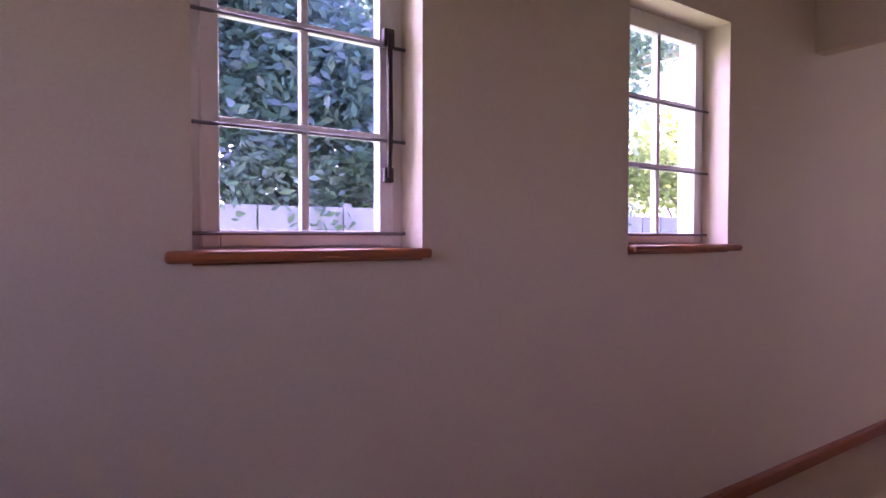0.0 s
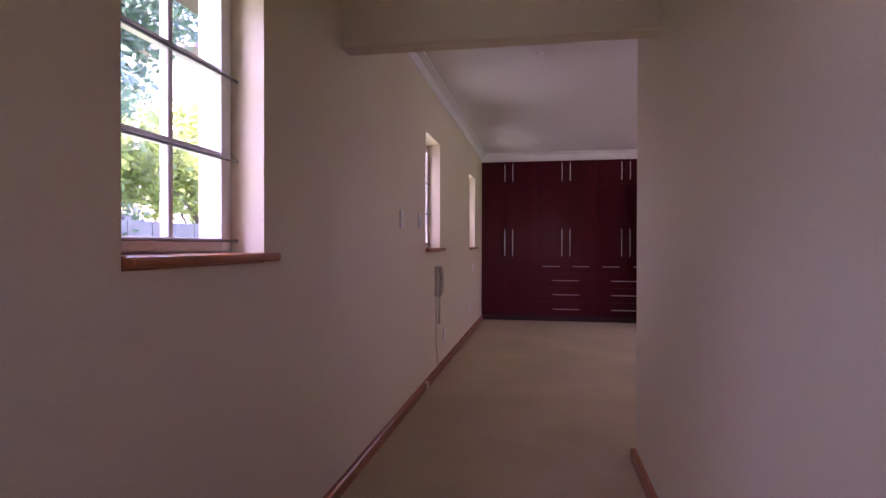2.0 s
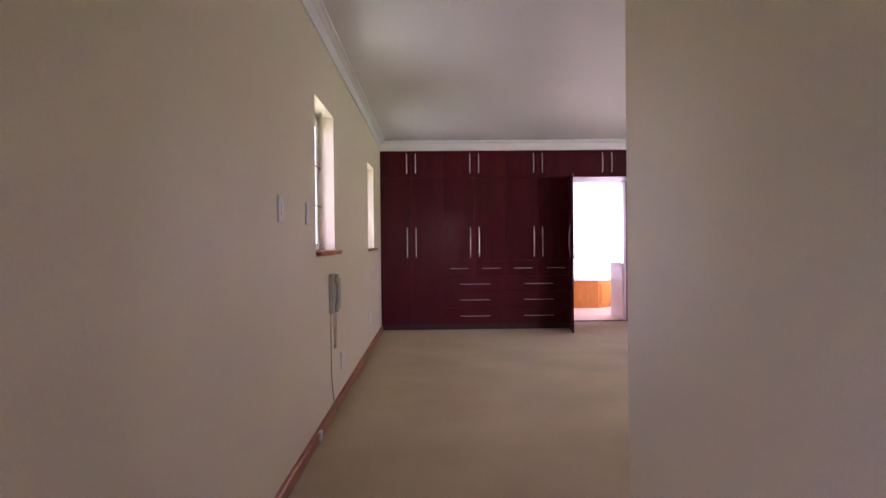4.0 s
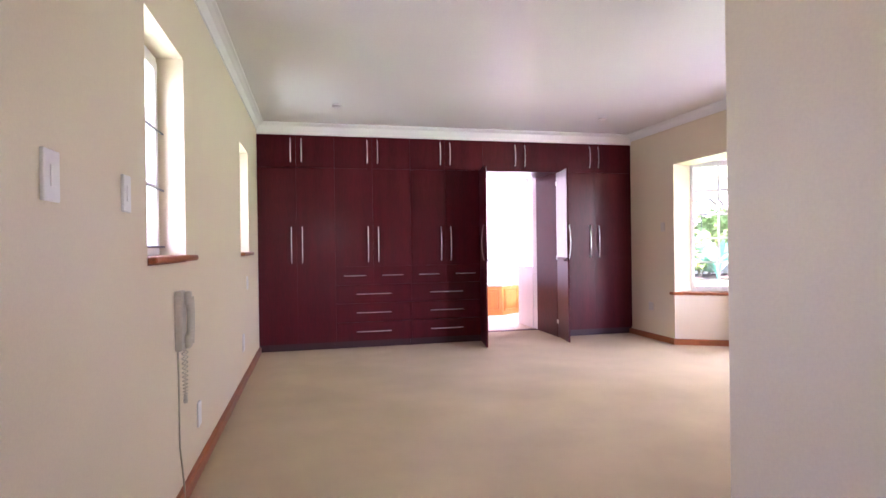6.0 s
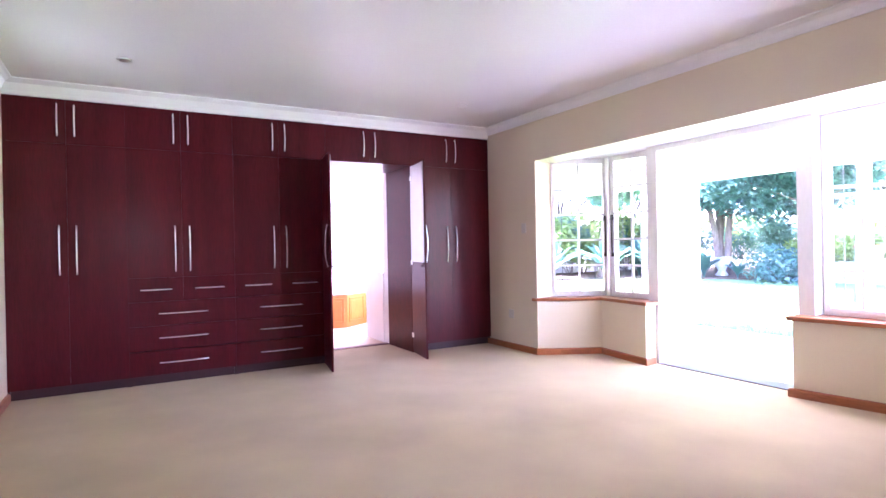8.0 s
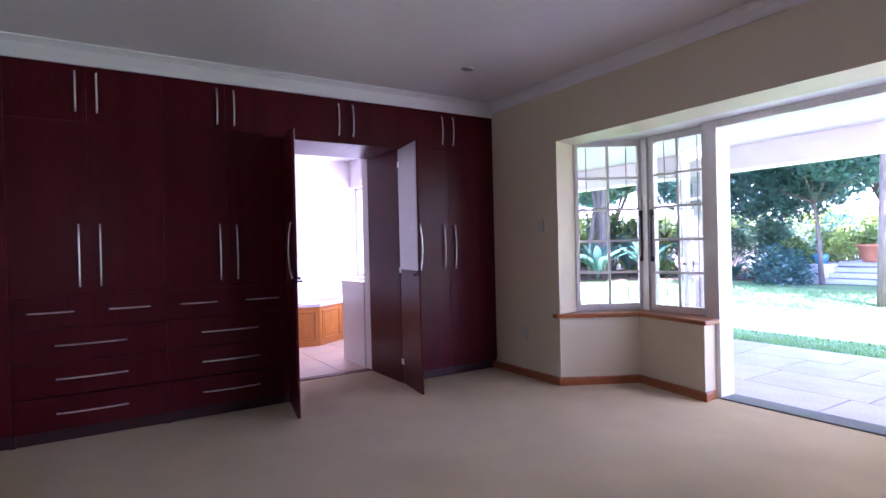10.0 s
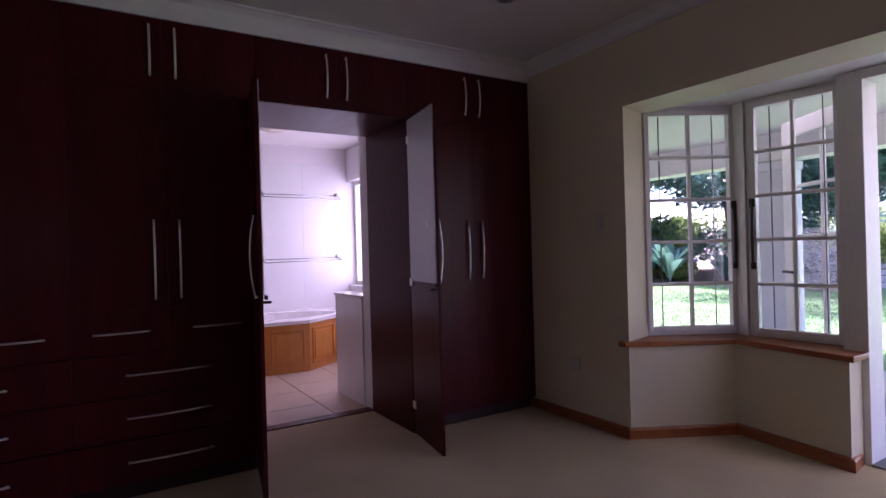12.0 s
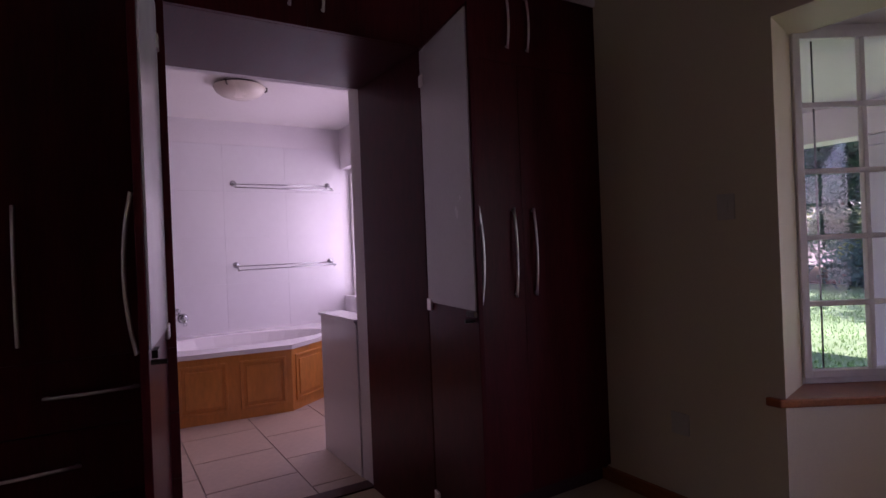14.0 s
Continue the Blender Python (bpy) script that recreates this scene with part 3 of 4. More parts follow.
# ---- wall and ceiling fittings ----
def plate(x, z, w, h, m, label, rocker=True, PLASTIC=PLASTIC):
    p = thing("light_switch" if rocker else "power_socket", m @ pose(x, 0, z), label, "switch" if rocker else "socket")
    part("cover_plate", boxed(-w / 2, -0.010, -h / 2, w / 2, 0.002, h / 2, bevel=0.003), PLASTIC, p)
    if rocker:
        part("rocker", boxed(-w * 0.16, -0.014, -h * 0.22, w * 0.16, -0.009, h * 0.22, bevel=0.002), PLASTIC, p)
    else:
        for s in (-1, 1):
            part("outlet", lathe(bmesh.new(), [(0.018, -0.011), (0.018, -0.0135), (0.012, -0.0135)], (0, 0, 0), 12), PLASTIC, p).matrix_basis = pose(0, 0, s * h * 0.22, 90, 0, 0) @ pose(0, 0, 0.024)
    return p


ON_NORTH = pose(0, NORTH, 0)
ON_SOUTH = pose(0, SOUTH, 0, 0, 0, 180)
plate(4.235, 1.365, 0.085, 0.125, ON_NORTH, "white plastic light switch on the passage wall")
plate(4.79, 1.375, 0.075, 0.125, ON_NORTH, "white plastic light switch beside the window")
plate(5.94, 0.30, 0.08, 0.13, ON_NORTH, "white plastic socket low on the wall below the telephone", False)
plate(8.25, 0.87, 0.075, 0.12, ON_NORTH, "white plastic switch under the window near the wardrobe")
plate(7.90, 0.36, 0.10, 0.15, ON_NORTH, "white plastic socket low on the wall near the wardrobe", False)
plate(-8.66, 1.388, 0.075, 0.11, ON_SOUTH, "cream light switch beside the bay", PLASTIC=SWITCH)
plate(-8.92, 0.405, 0.09, 0.10, ON_SOUTH, "cream power socket low beside the bay", False, SWITCH)

phone = thing("wall_telephone", pose(5.492, NORTH, 0.72), "cream wall-mounted intercom telephone with a coiled cord", "telephone")
part("base", boxed(-0.048, -0.031, 0.0, 0.05, 0.001, 0.275, bevel=0.008), PHONE, phone)
bm = bmesh.new()
box(bm, 0.0, -0.060, 0.205, 0.05, -0.030, 0.272, 0.012)
box(bm, 0.0, -0.060, 0.005, 0.05, -0.030, 0.075, 0.012)
tube(bm, [(0.025, -0.050, 0.03), (0.025, -0.055, 0.10), (0.025, -0.056, 0.17), (0.025, -0.052, 0.245)], [0.02, 0.018, 0.018, 0.02], 10)
part("handset", bm, PHONE, phone, "cream curved handset")
coil = []
for k in range(240):
    f = k / 239
    down = -0.25 * math.sin(math.pi * f)
    coil.append((0.022 - 0.022 * f + 0.0065 * math.cos(k * 0.9), -0.036 + 0.012 * f + 0.0065 * math.sin(k * 0.9), 0.005 + down))
part("coiled_cord", tube(bmesh.new(), coil, 0.0028, 5), PHONE, phone, "coiled cord")
part("cable", tube(bmesh.new(), [(-0.012, -0.006, 0.0), (-0.010, -0.007, -0.25), (-0.002, -0.006, -0.45), (0.002, -0.022, -0.63), (0.002, -0.022, -0.715)], 0.004, 6), PHONE, phone, "thin grey cable down to the baseboard")

jack = thing("cable_box", pose(4.98, NORTH - 0.016, 0.0), "small white cable box on the baseboard", "socket")
part("cover", boxed(-0.025, -0.022, 0.01, 0.03, 0.0, 0.065, bevel=0.004), PLASTIC, jack)

spot = thing("ceiling_spotlight", pose(8.43, 0.44, CEIL), "small recessed white ceiling spotlight, switched off", "spotlight", "recessed ceiling spotlights")
part("trim_ring", lathe(bmesh.new(), [(0.030, 0.004), (0.050, 0.004), (0.052, -0.004), (0.046, -0.012), (0.032, -0.010)], sides=20), STEEL, spot, "", True)
part("bulb", lathe(bmesh.new(), [(0.029, -0.004), (0.028, -0.007), (0.012, -0.009)], sides=16), DARK_PANE, spot, "dark unlit bulb face", True)
for x, y in ((8.50, -2.55), (4.78, 0.405)):
    copy_thing(spot, pose(x, y, CEIL))

# ---- bathroom ----
structure("pony_wall", boxed(10.19, -2.50, 0, 10.77, -2.365, 0.862, bevel=0.004), WALL_TILE, "low white tiled partition wall", "wall")
structure("pony_wall_cap", boxed(10.192, -2.51, 0.863, 10.785, -2.355, 0.882, bevel=0.004), WALL_TILE, "white tiled cap of the low partition", "trim")
ring_bm = ring(bmesh.new(), 0, 0, 1.95, 1.355, 0.05, 0, 0.08)
box(ring_bm, 0.95, 0, 0.05, 1.0, 0.08, 1.305, 0.004)
bw = thing("window_bathroom", pose(12.953, -3.50, 0.803, 0, 0, 180), "wide white framed bathroom window", "window", kind="structure")
part("window_frame", ring_bm, WHITE_WOOD, bw)
for x in (0.05, 1.0):
    part("pane", boxed(x + 0.003, 0.03, 0.053, x + 0.897, 0.035, 1.302), GLASS, bw).visible_shadow = False

bath = thing("corner_bath", pose(11.8, -1.5, 0), "white corner bath in a honey-oak panelled surround", "bath")
DECK = [(0.08, 0.75), (0.045, -0.10), (-0.05, -0.955), (0.24, -1.36), (0.62, -1.89), (1.155, -1.89), (1.155, 0.75)]
rim = []
for k in range(28):
    a = 2 * math.pi * k / 28
    rim.append((0.62 + 0.40 * math.cos(a), -0.70 + 0.80 * math.sin(a)))
bm = bmesh.new()
outer = [bm.verts.new((x, y, 0.535)) for x, y in DECK]
inner = [bm.verts.new((x, y, 0.535)) for x, y in rim]
for loop in (outer, inner):
    for k in range(len(loop)):
        bm.edges.new((loop[k], loop[(k + 1) % len(loop)]))
bmesh.ops.triangle_fill(bm, use_beauty=True, edges=list(bm.edges))
prev = inner
for f, z in ((0.97, 0.525), (0.90, 0.45), (0.80, 0.25), (0.70, 0.14), (0.45, 0.11)):
    nxt = [bm.verts.new((0.62 + (x - 0.62) * f, -0.70 + (y + 0.70) * f, z)) for x, y in rim]
    for k in range(28):
        bm.faces.new((prev[k], prev[(k + 1) % 28], nxt[(k + 1) % 28], nxt[k]))
    prev = nxt
bm.faces.new(prev)
low = [bm.verts.new((x, y, 0.50)) for x, y in DECK]
for k in range(len(DECK)):
    j = (k + 1) % len(DECK)
    bm.faces.new((outer[k], outer[j], low[j], low[k]))
part("tub", bm, ENAMEL, bath, "glossy white tub with an oval basin")


def raised_panel(a, b, parent):
    """An oak front between two floor points with a framed field."""
    L = span(a, b)
    m = pose(a[0], a[1], 0, 0, 0, math.degrees(math.atan2(b[1] - a[1], b[0] - a[0])))
    p = part("front_panel", boxed(0, -0.002, 0.0, L, 0.02, 0.50, bevel=0.003), OAK, parent)
    p.matrix_basis = m
    n = max(1, round(L / 0.44))
    for k in range(n):
        x0, x1 = L * k / n + 0.045, L * (k + 1) / n - 0.045
        part("frame_moulding", ring(bmesh.new(), x0, 0.075, x1, 0.45, 0.022, -0.014, -0.002, 0.004), OAK, p)
        part("field", boxed(x0 + 0.045, -0.011, 0.12, x1 - 0.045, -0.003, 0.405, bevel=0.004), OAK, p)


for a, b in (((0.075, 0.75), (0.06, -0.08)), ((0.06, -0.08), (-0.035, -0.95)), ((-0.035, -0.95), (0.25, -1.35)), ((0.25, -1.35), (0.63, -1.88))):
    raised_panel(a, b, bath)

tap = thing("bath_tap", pose(12.955, -1.80, 0.71), "chrome bath spout and mixer on the tiled wall", "tap")
part("spout", tube(bmesh.new(), [(0, 0, 0), (-0.10, 0, 0.0), (-0.16, 0, -0.015), (-0.175, 0, -0.05)], [0.024, 0.02, 0.018, 0.016], 12), CHROME, tap, "", True)
part("rose", lathe(bmesh.new(), [(0.045, 0.0), (0.045, 0.012), (0.03, 0.02)]), CHROME, tap, "", True).matrix_basis = pose(0, 0, 0, 0, -90, 0)
part("knob", tube(bmesh.new(), [(0, 0.05, 0.07), (-0.06, 0.05, 0.07), (-0.075, 0.05, 0.07)], [0.026, 0.03, 0.022], 12), CHROME, tap, "", True)


def towel_rail(z, droop):
    r = thing("towel_rail", pose(12.955, -2.29, z), "double chrome towel rail on the tiled wall", "towel rail", "towel rails above the bath")
    for y in (0, -0.955):
        bm = tube(bmesh.new(), [(0, y, 0.0), (-0.006, y, 0), (-0.012, y, 0)], [0.030, 0.030, 0.022], 14)
        tube(bm, [(-0.01, y, 0), (-0.14, y, -0.052)], 0.009, 8)
        part("bracket", bm, CHROME, r, "", True)
    part("bar", tube(bmesh.new(), [(-0.065, 0.01, -0.012), (-0.065, -0.965, -0.012)], 0.0055, 8), CHROME, r, "", True)
    part("bar", tube(bmesh.new(), [(-0.132, 0.01, -0.05), (-0.132, -0.975, -0.05 + droop)], 0.0055, 8), CHROME, r, "", True)


towel_rail(1.975, -0.012)
towel_rail(1.180, 0.012)

dome = thing("ceiling_light", pose(11.70, -2.12, 2.58), "cream opal glass dome ceiling light with dark clips", "ceiling light")
part("backplate", lathe(bmesh.new(), [(0.12, 0.002), (0.15, 0.002), (0.15, -0.02), (0.12, -0.025)]), BRONZE, dome, "", True)
part("shade", lathe(bmesh.new(), [(0.188, -0.022), (0.192, -0.03), (0.175, -0.06), (0.14, -0.088), (0.09, -0.106), (0.03, -0.114)], sides=36), OPAL, dome, "cream opal glass bowl", True)
for a in (20, 140, 260):
    c, s = math.cos(radians(a)), math.sin(radians(a))
    part("clip", tube(bmesh.new(), [(0.150 * c, 0.150 * s, -0.01), (0.2 * c, 0.2 * s, -0.022), (0.198 * c, 0.198 * s, -0.042), (0.182 * c, 0.182 * s, -0.052)], 0.006, 6), BRONZE, dome, "dark metal clip")


# ---- veranda and garden ----
structure("veranda_ceiling", boxed(3.0, -7.26, 2.42, 13.4, -3.66, 2.50), VERANDA, "white boarded veranda ceiling", "ceiling")
structure("veranda_beam", boxed(3.0, -7.25, 2.115, 13.4, -6.95, 2.42, bevel=0.01), VERANDA, "white plastered veranda beam", "beam")
for x in (9.34, 3.3):
    col = thing("veranda_column", pose(x, -7.1, -0.06), "square whitewashed veranda column", "column", "veranda columns")
    part("shaft", boxed(-0.16, -0.15, 0.0, 0.16, 0.15, 2.12, bevel=0.012), COLUMN, col)
    part("base", boxed(-0.18, -0.17, 0.0, 0.18, 0.17, 0.14, bevel=0.015), COLUMN, col)
    part("capital", boxed(-0.175, -0.165, 2.07, 0.175, 0.165, 2.17, bevel=0.015), COLUMN, col)

bm = bmesh.new()
box(bm, -400, -400, -0.6, 400, -6.9, -0.075)
box(bm, -400, 1.70, -0.6, 400, 400, -0.30)
structure("ground", bm, LAWN, "mown green lawn in sun and shade", "lawn")
patio = structure("patio", boxed(2.0, -6.90, -0.4, 10.6, -4.31, -0.055), GROUT, "grey stone patio under the veranda", "patio")
structure("wall_plinth", boxed(10.2, -6.9, -0.4, 40, -3.66, -0.08), SOIL, "bare garden soil beside the house", "soil")

rng = random.Random(7)


def foliage(name, clumps, count, size, mat, parent, label="", up=0.3):
    """Many small folded leaves scattered in the shells of the clumps (x, y, z, rx, ry, rz)."""
    r = np.random.RandomState(rng.randrange(1 << 30))
    share = np.array([c[3] * c[4] + c[4] * c[5] for c in clumps])
    pick = r.choice(len(clumps), count, p=share / share.sum())
    c = np.array(clumps)[pick]
    d = r.normal(size=(count, 3))
    d /= np.linalg.norm(d, axis=1)[:, None]
    at = c[:, :3] + d * c[:, 3:6] * (0.45 + 0.65 * r.random(count) ** 0.7)[:, None]
    a = r.normal(size=(count, 3))
    a[:, 2] *= 0.6
    a /= np.linalg.norm(a, axis=1)[:, None]
    b = np.cross(a, r.normal(size=(count, 3)) + np.array([0, 0, up]))
    b /= np.linalg.norm(b, axis=1)[:, None]
    s = size * (0.6 + 0.8 * r.random(count))[:, None]
    v = np.stack([at - a * s, at + b * s * 0.42, at + a * s, at - b * s * 0.42], 1).reshape(-1, 3)
    me = bpy.data.meshes.new(name)
    me.from_pydata(v.tolist(), [], [(4 * k, 4 * k + 1, 4 * k + 2, 4 * k + 3) for k in range(count)])
    me.materials.append(mat)
    ob = new(name, me)
    ob.parent = parent
    return tagged(ob, label)


def tree(x, y, z, height, spread, mat, count, leaf, label, stems=1, crown_from=0.45, radius=0.14, flat=0.6):
    t = thing("tree", pose(x, y, z), label, "tree", "garden trees")
    bm, clumps = bmesh.new(), []
    for s in range(stems):
        lean = 0.25 if stems > 1 else 0.06
        ax, ay = rng.uniform(-1, 1) * spread * lean, rng.uniform(-1, 1) * spread * lean
        ox, oy = (rng.uniform(-0.35, 0.35), rng.uniform(-0.35, 0.35)) if stems > 1 else (0, 0)
        fork = Vector((ox + ax * 0.6, oy + ay * 0.6, height * crown_from))
        tube(bm, [(ox, oy, -0.1), (ox + ax * 0.15, oy + ay * 0.1, height * crown_from * 0.4), (ox + ax * 0.35, oy + ay * 0.4, height * crown_from * 0.75), fork], [radius * 1.25, radius, radius * 0.85, radius * 0.7], 9)
        for k in range(6 if stems == 1 else 3):
            a = 2 * math.pi * (k + rng.random()) / (6 if stems == 1 else 3)
            reach = spread * rng.uniform(0.35, 0.8)
            tip = fork + Vector((math.cos(a) * reach, math.sin(a) * reach, height * (1 - crown_from) * rng.uniform(0.15, 0.85)))
            mid = fork.lerp(tip, 0.5) + Vector((0, 0, 0.12 * height * rng.random()))
            tube(bm, [fork, mid, tip], [radius * 0.42, radius * 0.24, radius * 0.06], 6)
            for q in range(3):
                p = mid.lerp(tip, rng.uniform(0.2, 1.1))
                e = spread * rng.uniform(0.22, 0.40)
                clumps.append((p.x + rng.uniform(-0.4, 0.4), p.y + rng.uniform(-0.4, 0.4), p.z + rng.uniform(-0.2, 0.5), e, e, e * flat))
    part("trunk", bm, BARK, t, "grey-brown trunk with limbs", True)
    foliage("crown", clumps, count, leaf, mat, t, "loose crown of small leaves")
    return t


def shrub(x, y, z, w, h, mat, count, leaf, label):
    t = thing("shrub", pose(x, y, z), label, "shrub", "garden shrubs")
    bm, clumps = bmesh.new(), []
    for k in range(7):
        a, r = rng.uniform(0, 6.3), w * 0.5 * rng.random()
        p = Vector((math.cos(a) * r, math.sin(a) * r, h * rng.uniform(0.35, 0.8)))
        tube(bm, [(0.1 * p.x, 0.1 * p.y, -0.05), p * 0.6, p], [0.02, 0.014, 0.006], 5)
        e = w * rng.uniform(0.18, 0.3)
        clumps.append((p.x, p.y, p.z, e, e, e * 0.9))
    part("stem", bm, BARK, t)
    foliage("leaves", clumps, count, leaf, mat, t)
    return t


def blade_plant(x, y, z, h, n, mat, label, broad=0.1):
    """A clump of long arching leaves."""
    t = thing("broadleaf_plant", pose(x, y, z), label, "plant", "broad-leaved border plants")
    for k in range(n):
        a, lean, L = rng.uniform(0, 6.3), rng.uniform(0.25, 0.9), h * rng.uniform(0.7, 1.1)
        bm, rows = bmesh.new(), []
        for q in range(7):
            f = q / 6
            out, up = lean * L * f ** 1.6, L * (f - 0.35 * lean * f ** 3)
            w = broad * h * (0.12 if f < 0.35 else math.sin(math.pi * (f - 0.3) / 0.72)) + 0.006
            c, s = math.cos(a), math.sin(a)
            rows.append([bm.verts.new((c * out - s * o, s * out + c * o, up + dz)) for o, dz in ((-w, 0.3 * w), (0, 0), (w, 0.3 * w))])
        for p, r in zip(rows, rows[1:]):
            for i in range(2):
                bm.faces.new((p[i], p[i + 1], r[i + 1], r[i]))
        part("leaf", bm, mat, t, "", True)
    return t


# south garden: boundary walls, raised terrace, planting
structure("garden_wall_south", boxed(4, -25.3, -0.5, 30, -25.0, 1.55, bevel=0.02), GARDEN_WALL, "whitewashed garden boundary wall", "garden wall")
structure("garden_wall_east", boxed(22.0, -25.0, -0.5, 22.3, 2, 1.55, bevel=0.02), GARDEN_WALL, "whitewashed garden boundary wall", "garden wall")
terrace = thing("terrace_steps", pose(11.4, -18.2, -0.08), "pale stone terrace with broad steps across the lawn", "steps")
for k in range(4):
    part("step", boxed(-6.0, -4.0 + 0.0, 0.02 + 0.15 * k, 1.0, 0.9 - 0.32 * k, 0.15 * (k + 1), bevel=0.012), STONE, terrace)
part("pier", boxed(1.0, -0.6, 0.0, 1.5, 0.95, 0.56, bevel=0.015), STONE, terrace)

pot = thing("flower_pot", pose(11.6, -18.4, 0.521), "large terracotta pot on the stone terrace", "pot")
part("body", lathe(bmesh.new(), [(0.24, 0.0), (0.27, 0.04), (0.36, 0.40), (0.41, 0.43), (0.41, 0.50), (0.36, 0.50), (0.33, 0.42), (0.05, 0.40)]), TERRACOTTA, pot, "", True)
foliage("plant", [(0, 0, 0.62, 0.3, 0.3, 0.25)], 260, 0.09, LEAF_LIGHT, pot)
blue = thing("blue_pot", pose(12.62, -17.7, 0.481), "small blue glazed pot on the terrace pier", "pot")
part("body", lathe(bmesh.new(), [(0.13, 0.0), (0.18, 0.12), (0.2, 0.26), (0.16, 0.28), (0.14, 0.2)]), WATER_BLUE, blue, "", True)

bed = thing("flower_bed", pose(15, -18.5, -0.075), "curved soil bed along the lawn's far edge", "flower bed", kind="structure")
part("soil", prism(bmesh.new(), [(-2.6, -0.2), (-1.2, 0.75), (0.6, 1.5), (2.4, 3.2), (4.4, 6.5), (5.2, 12.0), (7, 12), (7, -6.4), (-2.6, -6.4)], -0.1, 0.05, bevel=0.02), SOIL, bed)

tree(12.3, -17.0, -0.05, 6.8, 5.6, LEAF_DARK, 60000, 0.085, "spreading shade tree over the lawn and terrace", crown_from=0.33, radius=0.06, flat=0.6)
tree(9.6, -28.5, -0.05, 8.5, 5.6, LEAF_DARK, 34000, 0.11, "tall dark-leaved garden tree beyond the garden wall", crown_from=0.35, radius=0.2)
tree(16.6, -18.6, -0.05, 7.0, 4.2, LEAF_DARK, 30000, 0.105, "multi-stemmed dark tree by the garden wall", stems=5, crown_from=0.5, radius=0.11)
tree(18.6, -15.2, -0.05, 7.0, 4.0, LEAF_DARK, 28000, 0.105, "multi-stemmed dark tree in the flower bed", stems=5, crown_from=0.48, radius=0.10)
tree(20.8, -11.0, -0.05, 5.2, 2.6, LEAF_MID, 7000, 0.12, "small green tree against the garden wall", stems=3, crown_from=0.4, radius=0.07)
tree(14.5, -27.5, -0.05, 9.0, 5.0, LEAF_MID, 9000, 0.2, "tall tree beyond the garden wall", crown_from=0.3, radius=0.2)
tree(7.0, -28.0, -0.05, 9.0, 5.5, LEAF_DARK, 8000, 0.22, "tall tree beyond the garden wall", crown_from=0.3, radius=0.2)
tree(24.5, -18.0, -0.05, 8.0, 4.5, LEAF_MID, 8000, 0.2, "tall tree beyond the garden wall", crown_from=0.3, radius=0.2)
# Added tree, mostly hidden behind the veranda beam, to throw dappled shade on the lawn.
tree(9.2, -12.4, -0.05, 8.0, 4.0, LEAF_MID, 9000, 0.09, "tall added tree, mostly out of view, that dapples the lawn", crown_from=0.45, radius=0.15)
tree(7.6, -17.5, 0.5, 7.5, 5.0, LEAF_MID, 36000, 0.10, "broad shade tree at the end of the terrace", crown_from=0.36, radius=0.15)
for x, y, h in ((19.0, -29.0, 9.5), (11.0, -30.0, 10.0), (3.0, -27.0, 9.0), (26.5, -12.0, 8.0), (25.5, -24.0, 9.0), (26.0, -5.0, 7.0)):
    tree(x, y, -0.05, h, 5.2, LEAF_DARK, 14000, 0.18, "tall dark tree beyond the garden wall", crown_from=0.22, radius=0.2)
for x, y, w, h, mat in ((21.0, -15.5, 2.6, 2.4, LEAF_DARK), (20.8, -18.5, 2.8, 2.4, LEAF_DARK), (19.0, -22.5, 2.8, 2.4, LEAF_DARK), (16.8, -23.2, 2.8, 2.5, LEAF_MID), (14.2, -23.4, 2.6, 2.2, LEAF_DARK), (12.0, -23.8, 2.6, 2.3, LEAF_MID), (14.1, -19.3, 1.6, 1.2, LEAF_LIGHT), (15.4, -20.6, 2.0, 2.0, LEAF_MID), (12.9, -20.8, 2.0, 1.9, LEAF_LIGHT), (11.2, -21.5, 2.0, 1.8, LEAF_LIGHT), (9.5, -22.5, 2.4, 2.0, LEAF_MID), (18.8, -17.8, 1.6, 1.1, LEAF_LIGHT), (20.3, -13.0, 1.8, 1.7, LEAF_MID), (20.6, -8.4, 1.8, 1.5, LEAF_MID), (17.4, -17.0, 1.1, 0.7, LEAF_LIGHT)):
    shrub(x, y, -0.05, w, h, mat, 2000, 0.085, "loose leafy garden shrub in the border")
for x, y in [(9.0 + 3.4 * k, -24.2) for k in range(4)] + [(21.1, -22.8 + 2.2 * k) for k in range(7)]:
    shrub(x, y, -0.05, 2.8, 2.7, LEAF_LIGHT if rng.random() < 0.7 else LEAF_MID, 2200, 0.11, "leafy hedge shrub against the garden wall")
mound = shrub(13.2, -16.7, -0.05, 2.6, 0.7, LEAF_DARK, 2200, 0.07, "low dark mounded shrub at the lawn's edge")
for x, y, h in ((14.2, -17.4, 0.7), (14.9, -17.2, 0.65), (16.9, -15.6, 1.5), (17.8, -14.2, 1.5), (16.0, -17.0, 1.0), (18.9, -12.6, 1.4), (18.3, -16.4, 1.6)):
    blade_plant(x, y, -0.05, h, 26, LEAF_DARK, "clump of long arching green leaves", 0.09)

planter = thing("garden_urn", pose(16.2, -18.3, -0.03), "pale stone garden urn among the shrubs", "urn", "stone urns in the border")
part("body", lathe(bmesh.new(), [(0.2, 0), (0.22, 0.05), (0.12, 0.15), (0.14, 0.25), (0.3, 0.5), (0.36, 0.62), (0.36, 0.68), (0.28, 0.66)]), STONE, planter, "", True)
copy_thing(planter, pose(17.7, -17.6, -0.03))

